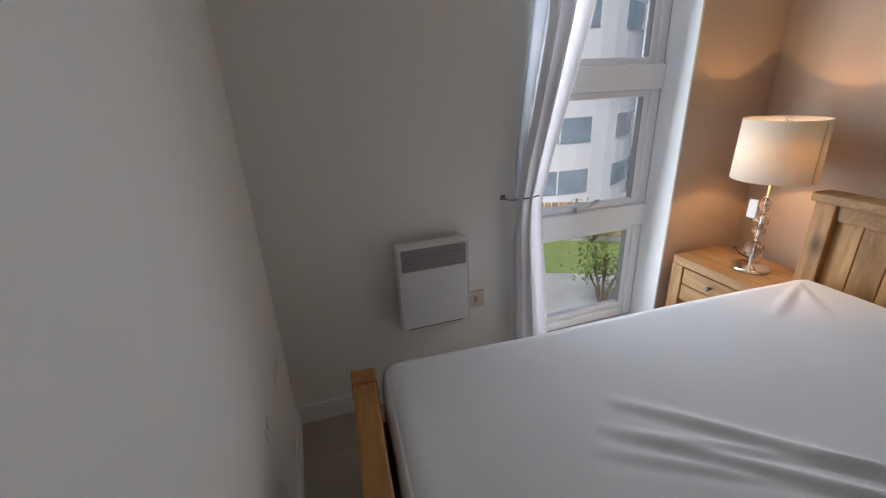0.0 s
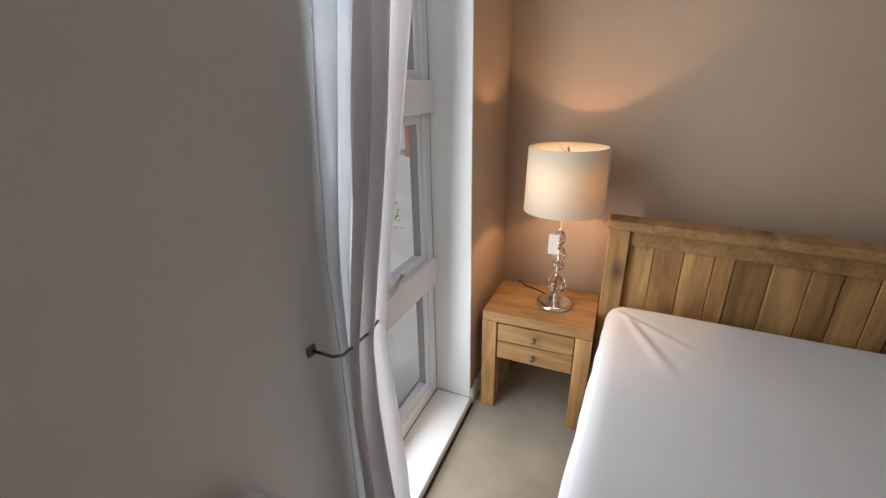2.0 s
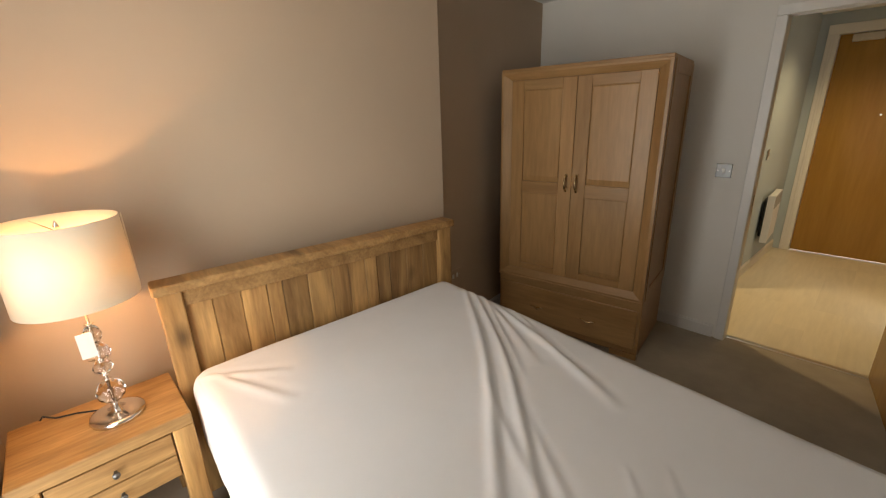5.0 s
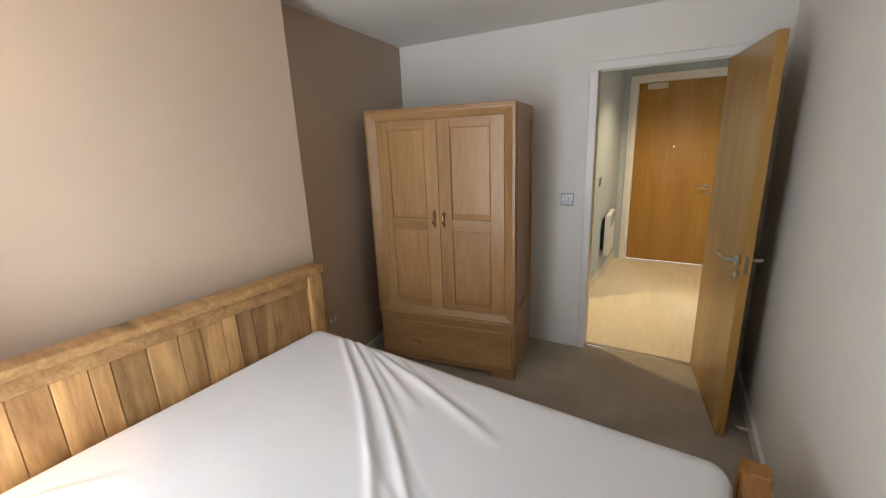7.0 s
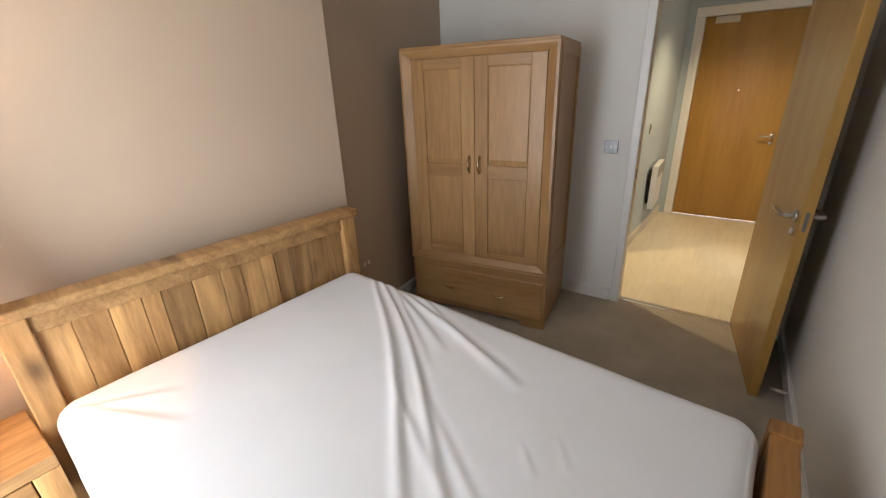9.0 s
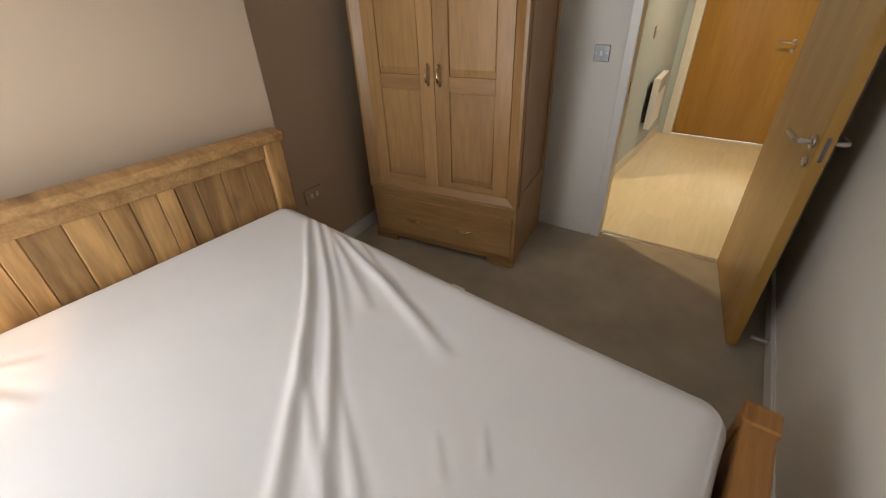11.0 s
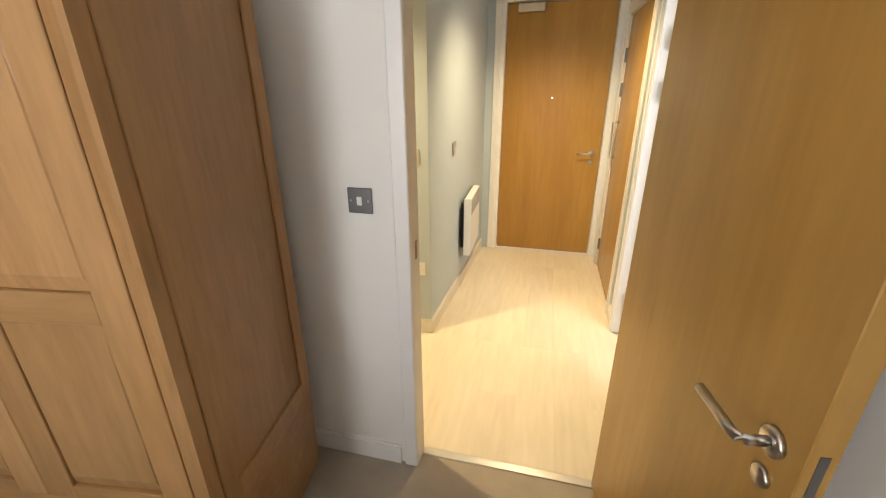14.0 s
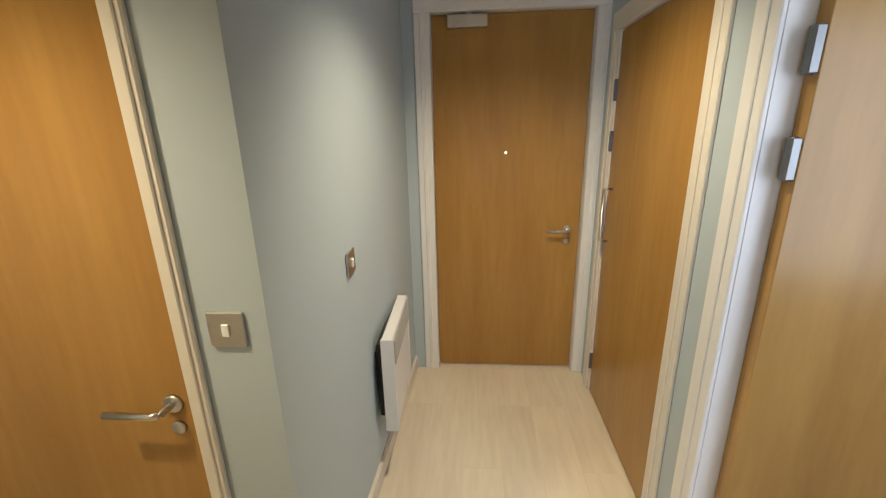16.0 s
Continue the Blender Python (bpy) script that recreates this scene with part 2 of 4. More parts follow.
def bm_tube(points, radius, seg=10):
    """A round bar along a line of points."""
    bm = bmesh.new()
    rings = []
    pts = [Vector(p) for p in points]
    for i, p in enumerate(pts):
        d = (pts[min(i + 1, len(pts) - 1)] - pts[max(i - 1, 0)]).normalized()
        side = d.cross(Vector((0, 0, 1)) if abs(d.z) < 0.9 else Vector((1, 0, 0))).normalized()
        up = side.cross(d)
        rings.append([bm.verts.new(p + radius * (math.cos(2 * math.pi * k / seg) * side + math.sin(2 * math.pi * k / seg) * up)) for k in range(seg)])
    for a, b in zip(rings, rings[1:]):
        for k in range(seg):
            bm.faces.new((a[k], a[(k + 1) % seg], b[(k + 1) % seg], b[k]))
    bm.faces.new(rings[0])
    bm.faces.new(rings[-1][::-1])
    return bm


def mesh_of(name, bm, material, smooth=False):
    bmesh.ops.recalc_face_normals(bm, faces=bm.faces)
    me = bpy.data.meshes.new(name)
    bm.to_mesh(me)
    bm.free()
    me.materials.append(material)
    if smooth:
        for f in me.polygons:
            f.use_smooth = True
    return me


def part(name, bm, material, parent, label="", smooth=False):
    ob = new(name, mesh_of(name, bm, material, smooth))
    ob.parent = parent
    if label:
        tagged(ob, label)
    return ob


def solid(name, bm, material, label, category="", kind="", smooth=False, group=""):
    return tagged(new(name, mesh_of(name, bm, material, smooth)), label, category, group, kind)


def thing(name, m, label, category, group="", kind=""):
    ob = new(name)
    ob.empty_display_size = 0.1
    ob.matrix_world = m
    return tagged(ob, label, category, group, kind)


# ---- the setting: bedroom ----
H = 2.38          # ceiling
CY = -3.50        # door wall, bedroom face
CT = 0.08         # its thickness
BX0, BY0 = 2.66, 0.02      # headboard wall, window end
BX1, BY1 = 2.30, -2.02    # headboard wall, far end
SX0, SX1 = 2.46, 2.64      # set-back stretch of the wall, near and far
WL, WR = 1.20, 2.10        # window opening
WB, WT = 0.05, 2.28
DL, DR = 0.300, 1.045       # bedroom doorway
DH = 2.03


def structure(name, bm, material, label):
    return solid(name, bm, material, label, "wall" if name.startswith("wall") else name.split("_")[0], "structure")


structure("floor_bedroom", bm_prism([(-0.12, 0.35), (-0.12, CY - 0.075), (2.9, CY - 0.075), (2.9, 0.35)], -0.12, 0.0), CARPET, "beige cut-pile bedroom carpet")
structure("ceiling_bedroom", bm_box(-0.12, 2.95, CY - CT, 0.35, H, H + 0.15), CEILING, "plain white painted bedroom ceiling")
structure("wall_west", bm_prism([(-0.12, 0.35), (-0.12, CY), (0.05, CY), (0.0, BY0), (0.0, 0.35)], -0.12, H), WHITE_WALL, "long white painted bedroom wall")
# window wall in pieces round the opening
wall_n = bm_box(0.0, WL, BY0, 0.275, 0.0, H)
structure("wall_north_heater_side", wall_n, WHITE_WALL, "white painted wall carrying the panel heater")
structure("wall_north_corner", bm_box(WR, 2.95, BY0, 0.275, 0.0, H), TAUPE_WALL, "taupe painted wall beside the window")
structure("wall_north_lintel", bm_box(WL, WR, BY0, 0.275, WT, H), WHITE_WALL, "white painted lintel above the window")
structure("wall_north_reveal", bm_box(WR - 0.012, WR, BY0 - 0.002, 0.20, WB, WT), GLOSS_WHITE, "white painted window reveal")
structure("wall_east", bm_prism([(BX0, BY0), (BX1, BY1), (2.95, BY1), (2.95, BY0)], 0.0, H), TAUPE_WALL, "taupe painted wall behind the headboard")
structure("wall_east_setback", bm_prism([(SX0, BY1), (SX1, CY), (2.95, CY), (2.95, BY1)], 0.0, H), TAUPE_WALL, "taupe painted wall set back beside the wardrobe")
structure("wall_south_wardrobe_side", bm_box(DR + 0.03, 2.95, CY - CT, CY, 0.0, H), WHITE_WALL, "white painted wall behind the wardrobe")
structure("wall_south_door_side", bm_box(-0.12, DL - 0.035, CY - CT, CY, 0.0, H), WHITE_WALL, "narrow white wall beside the door")
structure("wall_south_lintel", bm_box(DL - 0.035, DR + 0.03, CY - CT, CY, DH + 0.03, H), WHITE_WALL, "white wall above the bedroom door")


def skirting(name, p, q, height=0.095, depth=0.014, material=GLOSS_WHITE):
    """A skirting board along a wall, from p to q, standing out to the left of that way."""
    d = (Vector(q) - Vector(p)).normalized()
    nrm = Vector((-d.y, d.x))
    a, b = Vector(p), Vector(q)
    bm = bm_prism([tuple(a), tuple(b), tuple(b + nrm * depth), tuple(a + nrm * depth)][::1], 0.0, height - 0.012)
    bm2 = bm_prism([tuple(a), tuple(b), tuple(b + nrm * depth * 0.55), tuple(a + nrm * depth * 0.55)], height - 0.012, height)
    me = bpy.data.meshes.new("cap")
    bm2.to_mesh(me)
    bm2.free()
    bm.from_mesh(me)
    return solid(name, bm, material, "white painted skirting board", "skirting", "structure")


skirting("baseboard_west", (0.0, BY0), (0.05, CY))
skirting("baseboard_north", (WL, BY0), (0.014, BY0))
skirting("baseboard_corner", (BX0, BY0), (WR, BY0))
skirting("baseboard_east", (BX1, BY1), (BX0, BY0 - 0.014))
skirting("baseboard_setback", (SX1, CY + 0.014), (SX0, BY1))
skirting("baseboard_south", (DR + 0.075, CY), (SX1, CY))


def architrave(name, axis, plane, side, a, b, top, width=0.055, depth=0.016, material=GLOSS_WHITE):
    """Moulded trim round an opening: two uprights and a head, on one face of a wall."""
    t = thing(name, pose(0, 0, 0), "painted moulded door architrave", "door trim", kind="structure")
    p0, p1 = sorted((plane, plane + side * depth))
    for nm, (u0, u1, z0, z1) in (("upright", (a - width, a, 0, top)), ("upright", (b, b + width, 0, top)), ("head", (a - width, b + width, top, top + width))):
        bm = bm_box(u0, u1, p0, p1, z0, z1, 0.004, 1) if axis == "x" else bm_box(p0, p1, u0, u1, z0, z1, 0.004, 1)
        part(nm, bm, material, t)
        q0, q1 = sorted((plane + side * depth * 0.9, plane + side * (depth + 0.006)))
        mid = (u0 + u1) / 2
        if nm == "upright":
            bm = bm_box(mid - 0.012, mid + 0.012, q0, q1, z0, z1, 0.003, 1) if axis == "x" else bm_box(q0, q1, mid - 0.012, mid + 0.012, z0, z1, 0.003, 1)
            part("bead", bm, material, t)
    return t


def lining(name, axis, p0, p1, a, b, top, material=GLOSS_WHITE):
    """Door lining inside a wall's thickness, with its stop."""
    t = thing(name, pose(0, 0, 0), "painted timber door lining", "door frame", kind="structure")
    for nm, (u0, u1, z0, z1) in (("jamb", (a - 0.03, a, 0, top)), ("jamb", (b, b + 0.03, 0, top)), ("head", (a - 0.03, b + 0.03, top, top + 0.03))):
        bm = bm_box(u0, u1, p0, p1, z0, z1) if axis == "x" else bm_box(p0, p1, u0, u1, z0, z1)
        part(nm, bm, material, t)
    return t


trim = architrave("trim_bedroom_door", "x", CY, 1, DL, DR, DH)
for piece in list(trim.children)[:2]:
    bpy.data.objects.remove(piece)
architrave("trim_bedroom_door_hall", "x", CY - CT, -1, DL, DR, DH, depth=0.010, material=CREAM_TRIM)
fb = lining("door_frame_bedroom", "x", CY - CT - 0.001, CY + 0.001, DL, DR, DH)
for v in fb.children[0].data.vertices:
    v.co.y = min(v.co.y, CY - 0.078)

part("strike_plate", bm_box(DR - 0.0015, DR + 0.0005, CY - 0.058, CY - 0.040, 0.95, 1.02), PLATE_STEEL, fb, "small dark steel strike plate")

# ---- the setting: hall ----
HY = CY - CT       # hall begins
FY = -6.17         # front door wall
HL0, HL1 = 1.52, 1.27   # wall on the door side: near stretch, far stretch
HSY = -4.515        # short wall between them
HR = 0.09          # opposite wall
structure("floor_hall", bm_prism([(-1.9, CY - 0.075), (-1.9, FY - 0.2), (2.6, FY - 0.2), (2.6, CY - 0.075)], -0.12, -0.010), LAMINATE, "pale wood laminate hall floor")
structure("ceiling_hall", bm_box(-1.9, 2.6, FY - 0.2, HY, H, H + 0.15), CEILING, "plain white hall ceiling")
LD0, LD1 = 1.495, 2.255   # door beside the bedroom, in the short wall's plane
structure("wall_hall_end", bm_box(2.45, 2.57, HSY - 0.12, HY, 0, H), GREEN_WALL, "pale green end wall of the hall")
structure("wall_hall_short", bm_box(1.40, LD0 - 0.03, HSY - 0.12, HSY, 0, H), GREEN_WALL, "short pale green wall facing the bedroom")
structure("wall_hall_short_end", bm_box(LD1 + 0.03, 2.45, HSY - 0.12, HSY, 0, H), GREEN_WALL, "narrow pale green wall past the hall door")
structure("wall_hall_short_lintel", bm_box(LD0 - 0.03, LD1 + 0.03, HSY - 0.12, HSY, DH + 0.03, H), GREEN_WALL, "pale green wall above the hall door")
structure("wall_hall_short_back", bm_box(1.40, 2.57, HSY - 0.17, HSY - 0.125, 0, H), GREEN_WALL, "plain wall closing the place behind the door")
structure("wall_hall_far", bm_prism([(HL1, HSY), (1.205, FY), (1.40, FY), (1.40, HSY)], 0, H), GREEN_WALL, "pale green hall wall carrying the heater")
structure("wall_front", bm_box(1.045 + 0.03, 1.8, FY - 0.12, FY, 0, H), GREEN_WALL, "pale green wall beside the front door")
structure("wall_front_side", bm_box(-0.3, 0.156 - 0.03, FY - 0.12, FY, 0, H), GREEN_WALL, "pale green wall on the latch side of the front door")
structure("wall_front_lintel", bm_box(0.126, 1.075, FY - 0.12, FY, 2.215, H), GREEN_WALL, "pale green wall above the front door")
RD0, RD1 = -4.80, -4.15   # open door opposite
CD0, CD1 = -5.97, -5.10   # closed cupboard door
structure("wall_hall_opposite_near", bm_box(HR - 0.1, HR, RD1 + 0.03, HY, 0, H), GREEN_WALL, "pale green hall wall between two doors")
structure("wall_hall_opposite_mid", bm_box(HR - 0.1, HR, CD1 + 0.03, RD0 - 0.03, 0, H), GREEN_WALL, "narrow pale green wall between two doors")
structure("wall_hall_opposite_far", bm_box(HR - 0.1, HR, FY, CD0 - 0.03, 0, H), GREEN_WALL, "narrow pale green wall beside the cupboard")
structure("wall_hall_opposite_lintel", bm_box(HR - 0.1, HR, CD0 - 0.03, RD1 + 0.03, DH + 0.03, H), GREEN_WALL, "pale green wall above two doors")
structure("wall_bathroom_end", bm_box(-1.9, -1.8, FY, HY, 0, H), WHITE_WALL, "plain white wall of the room beyond")
structure("wall_bathroom_far", bm_box(-1.8, HR - 0.1, -5.06, -4.96, 0, H), WHITE_WALL, "plain white side wall of the room beyond")
structure("wall_bathroom_near", bm_box(-1.8, -0.12, HY, HY + 0.1, 0, H), WHITE_WALL, "plain white near wall of the room beyond")
structure("floor_room_beyond", bm_box(-1.8, HR - 0.05, -4.96, HY, -0.05, 0.003), CARPET, "beige carpet of the room beyond")

architrave("trim_left_door", "x", HSY, 1, LD0, LD1, DH, 0.05, material=CREAM_TRIM)
architrave("trim_right_door", "y", HR, 1, RD0, RD1, DH, 0.10)
architrave("trim_cupboard_door", "y", HR, 1, CD0, CD1, DH, 0.09, material=CREAM_TRIM)
architrave("trim_front_door", "x", FY, 1, 0.156, 1.045, 2.185, 0.09)
lining("door_frame_left", "x", HSY - 0.12, HSY + 0.001, LD0, LD1, DH, CREAM_TRIM)
lining("door_frame_right", "y", HR - 0.101, HR + 0.001, RD0, RD1, DH)
lining("door_frame_cupboard", "y", HR - 0.101, HR + 0.001, CD0, CD1, DH)
lining("door_frame_front", "x", FY - 0.121, FY + 0.001, 0.156, 1.045, 2.185)
skirting("baseboard_hall_far", (1.205, FY), (HL1, HSY), material=CREAM_TRIM)
skirting("baseboard_hall_short", (HL1 - 0.014, HSY), (LD0 - 0.05, HSY), material=CREAM_TRIM)
skirting("baseboard_hall_opposite", (HR, HY), (HR, RD1 + 0.10), material=CREAM_TRIM)
skirting("baseboard_hall_opposite_mid", (HR, RD0 - 0.10), (HR, CD1 + 0.09), material=CREAM_TRIM)
solid("threshold_strip", bm_box(DL, DR, CY - 0.095, CY - 0.055, -0.002, 0.006, 0.003), STEEL, "thin metal carpet strip in the doorway", "threshold", "structure")

# ---- doors ----


def lever(parent, m, flip=1, reach=0.125):
    """Lever handle with a round rose; m: pose on the door's face, x along the door, y out of it."""
    h = part("door_handle", bm_lathe([(0.026, 0), (0.026, 0.008), (0.022, 0.011)], 24), STEEL, parent, "brushed steel lever handle", True)
    h.matrix_local = m @ pose(0, 0, 0, -90, 0, 0)
    bar = [(0, 0, 0.008), (0, 0, 0.045), (flip * 0.006, 0, 0.055), (flip * 0.02, 0, 0.058), (flip * reach, 0, 0.058)]
    part("lever", bm_tube(bar, 0.0095, 12), STEEL, h, "", True)
    k = part("keyhole_rose", bm_lathe([(0.02, 0), (0.02, 0.006), (0.016, 0.009)], 20), STEEL, parent, "", True)
    k.matrix_local = m @ pose(0, 0, -0.075, -90, 0, 0)
    return h


def hinge(parent, x, y, z, material=STEEL):
    b = part("hinge", bm_box(x - 0.011, x + 0.011, y - 0.013, y + 0.013, z - 0.05, z + 0.05, 0.002, 1), material, parent, "steel butt hinge")
    part("knuckle", bm_tube([(x, y, z - 0.052), (x, y, z + 0.052)], 0.008, 10), material, b, "", True)


# bedroom door, standing open along the long wall
leaf_w = 0.775
d = thing("door_bedroom", pose(0.327, -3.572, 0.006, 0, 0, 98.4), "open flush beech-veneered bedroom door near the wall", "door", kind="structure")
part("leaf", bm_box(0, leaf_w, 0, 0.044, 0, 2.018, 0.002, 1), DOOR_WOOD, d)
lever(d, pose(leaf_w - 0.06, 0.044, 0.985, 0, 0, 0), -1)
lever(d, pose(leaf_w - 0.06, 0.0, 0.985, 0, 0, 180), 1)
part("latch_plate", bm_box(leaf_w - 0.0005, leaf_w + 0.0015, 0.015, 0.029, 0.93, 1.02), PLATE_STEEL, d)
solid("door_stop", bm_tube([(0.04, -2.86, 0.05), (0.125, -2.86, 0.05)], 0.011, 12), STEEL, "small steel door stop on the skirting", "door stop", smooth=True)

# front door
d = thing("door_front", pose(0.156, FY - 0.05, 0.004), "closed flush wooden front door with a door closer", "door", kind="structure")
part("leaf", bm_box(0.003, 0.886, -0.05, 0.0, 0, 2.178, 0.002, 1), DOOR_WOOD, d)
lever(d, pose(0.075, 0.0, 0.965, 0, 0, 0), 1)
part("peephole", bm_lathe([(0.008, 0), (0.008, 0.004), (0.005, 0.006)], 16), VIEWER_GLOW, d, "small door viewer with an added glow", True).matrix_local = pose(0.461, 0.0, 1.435, -90, 0, 0)
c = part("door_closer", bm_box(0.575, 0.795, 0.0, 0.05, 2.105, 2.17, 0.006), STEEL, d, "silver overhead door closer")
part("arm", bm_box(0.66, 0.69, 0.01, 0.03, 2.17, 2.20), STEEL, c)

# cupboard door
d = thing("door_cupboard", pose(HR - 0.005, CD0, 0.004, 0, 0, 90), "closed flush wooden cupboard door in the hall", "door", kind="structure")
part("leaf", bm_box(0.003, CD1 - CD0 - 0.003, 0.0, 0.044, 0, 2.02, 0.002, 1), DOOR_WOOD, d)
part("pull_handle", bm_tube([(0.07, 0.0, 0.98), (0.07, -0.04, 0.98), (0.07, -0.04, 1.26), (0.07, 0.0, 1.26)], 0.008), STEEL, d, "slim steel pull handle", True)
for hz in (0.2, 1.50, 1.75):
    hinge(d, 0.002, -0.004, hz, PLATE_STEEL)

# door of the room opposite, open into that room
d = thing("door_right_room", pose(HR - 0.06, RD0 + 0.004, 0.004, 0, 0, 180), "open flush wooden door turned into the room", "door", kind="structure")
part("leaf", bm_box(0.0, 0.70, -0.044, 0.0, 0, 2.02, 0.002, 1), DOOR_WOOD, d)
for hz in (0.25, 1.50, 1.74):
    hinge(d, -0.012, -0.03, hz, PLATE_STEEL)

# closed door beside the bedroom
d = thing("door_left_hall", pose(LD0, HSY - 0.05, 0.004), "closed flush honey-coloured wooden hall door", "door", kind="structure")
part("leaf", bm_box(0.003, LD1 - LD0 - 0.003, -0.044, 0.0, 0, 2.02, 0.002, 1), DOOR_WOOD, d)
lever(d, pose(0.096, 0.0, 0.908), 1, reach=0.148)

# ---- window ----
FYW = 0.20
w = thing("window_1", pose(0, 0, 0), "tall white three-light window with low sill", "window", kind="structure")
fr = 0.055
for nm, (x0, x1, z0, z1, y0, y1) in {
    "jamb_a": (WL, WL + fr, WB, WT, 0, 0.07), "jamb_b": (WR - fr - 0.012, WR - 0.012, WB, WT, 0, 0.07),
    "rail_low": (WL + fr, WR - fr - 0.012, WB, WB + 0.06, 0, 0.07), "rail_top": (WL + fr, WR - fr - 0.012, WT - 0.06, WT, 0, 0.07),
    "transom_a": (WL + fr, WR - 0.012, 0.672, 0.797, -0.02, 0.065), "transom_b": (WL + fr, WR - 0.012, 1.425, 1.548, -0.02, 0.065)}.items():
    part("window_frame", bm_box(x0, x1, FYW + y0, FYW + y1, z0, z1, 0.006, 2), UPVC, w)
for z0, z1 in ((WB + 0.06, 0.672), (0.797, 1.425), (1.548, WT - 0.06)):
    x0, x1 = WL + fr, WR - fr - 0.012
    s = 0.035
    for a in ((x0, x0 + s, z0, z1), (x1 - s, x1, z0, z1), (x0 + s, x1 - s, z0, z0 + s), (x0 + s, x1 - s, z1 - s, z1)):
        part("sash", bm_box(a[0], a[1], FYW + 0.012, FYW + 0.055, a[2], a[3], 0.005, 2), UPVC, w)
    for a in ((x0 + s, x0 + s + 0.006, z0 + s, z1 - s), (x1 - s - 0.006, x1 - s, z0 + s, z1 - s)):
        part("gasket", bm_box(a[0], a[1], FYW + 0.018, FYW + 0.05, a[2], a[3]), GRILLE, w, "thin grey glazing gasket")
    pane = part("pane", bm_box(x0 + s, x1 - s, FYW + 0.032, FYW + 0.036, z0 + s, z1 - s), GLASS, w)
    pane.visible_shadow = False
part("window_sill", bm_box(WL, WR - 0.012, BY0 - 0.01, FYW, 0.008, WB, 0.006, 2), GLOSS_WHITE, w, "low white painted sill board")
# solid near-black strip drawn for the shade between sill board and carpet
part("sill_gap", bm_box(WL, WR, BY0 - 0.018, BY0 - 0.009, 0.0, 0.008), DARK, w, "dark strip for the shade along the carpet")
hd = part("window_handle", bm_box(1.60, 1.625, FYW - 0.03, FYW + 0.012, 0.80, 0.83, 0.004), STEEL, w, "grey metal window handle")
part("lever", bm_tube([(1.612, FYW - 0.03, 0.815), (1.66, FYW - 0.045, 0.835), (1.72, FYW - 0.045, 0.865)], 0.009), STEEL, hd, "", True)

# ---- curtain ----


def curtain(name, label, left, right, y, amp, folds, material, seed):
    """Cloth gathered by a holdback; left and right: edges as (z, x) pairs from top to bottom."""
    rnd = random.Random(seed)
    ph = [rnd.uniform(0, 6.28) for _ in range(6)]
    bm = bmesh.new()
    nz, nu = 90, 110
    zs = [p[0] for p in left][::-1]
    lx = [p[1] for p in left][::-1]
    rx = [p[1] for p in right][::-1]
    grid = []
    for i in range(nz + 1):
        z = zs[-1] + (zs[0] - zs[-1]) * i / nz
        a, b = np.interp(z, zs, lx), np.interp(z, zs, rx)
        k = min(1.0, abs(z - 0.97) / 0.5)
        row = []
        for j in range(nu + 1):
            u = j / nu
            warp = u + 0.02 * math.sin(9 * u + ph[0] + z)
            f = math.sin(2 * math.pi * folds * warp + ph[1] + 0.25 * math.sin(2 * z + ph[2]))
            f2 = 0.35 * math.sin(2 * math.pi * folds * 1.7 * warp + ph[3] + 0.8 * z)
            depth = amp * (0.45 + 0.55 * k)
            row.append(bm.verts.new((a + (b - a) * u + 0.006 * f2, y + depth * f + 0.3 * depth * f2 + 0.006 * math.sin(5 * z + ph[4] + 3 * u), z)))
        grid.append(row)
    for i in range(nz):
        for j in range(nu):
            bm.faces.new((grid[i][j], grid[i][j + 1], grid[i + 1][j + 1], grid[i + 1][j]))
    return solid(name, bm, material, label, "curtain", smooth=True)


curtain("curtain", "grey-lilac curtain gathered by a metal holdback", [(2.30, 1.27), (1.7, 1.225), (1.15, 1.13), (0.97, 1.105), (0.8, 1.09), (0.02, 1.10)],
        [(2.30, 1.56), (1.7, 1.43), (1.15, 1.275), (0.97, 1.235), (0.8, 1.25), (0.02, 1.345)], -0.055, 0.036, 2.6, CURTAIN, 3)
curtain("sheer_lining", "sheer pale lining hanging behind the curtain", [(2.30, 1.20), (1.7, 1.17), (1.15, 1.12), (0.97, 1.12), (0.8, 1.12), (0.03, 1.14)],
        [(2.30, 1.50), (1.6, 1.36), (1.1, 1.24), (0.93, 1.22), (0.8, 1.23), (0.03, 1.30)], -0.012, 0.012, 3, SHEER, 8)
cr = thing("curtain_rail", pose(0, 0, 2.32), "white curtain rail above the window", "curtain rail")
part("rail", bm_box(1.05, 2.2, -0.06, -0.035, -0.015, 0.015, 0.004), GLOSS_WHITE, cr)
for x in (1.1, 1.62, 2.15):
    part("bracket", bm_box(x - 0.01, x + 0.01, -0.04, BY0, -0.008, 0.012), GLOSS_WHITE, cr)
hb = thing("curtain_holdback", pose(1.07, BY0, 0.992), "dark metal curtain holdback on the wall", "holdback")
part("rose", bm_box(-0.012, 0.012, -0.008, 0.0, -0.012, 0.012, 0.003), PLATE_STEEL, hb)
part("arm", bm_tube([(0, -0.004, 0), (0.0, -0.062, 0.0), (0.012, -0.078, 0.001), (0.10, -0.086, 0.006), (0.15, -0.080, 0.010)], 0.0035), PLATE_STEEL, hb, "", True)

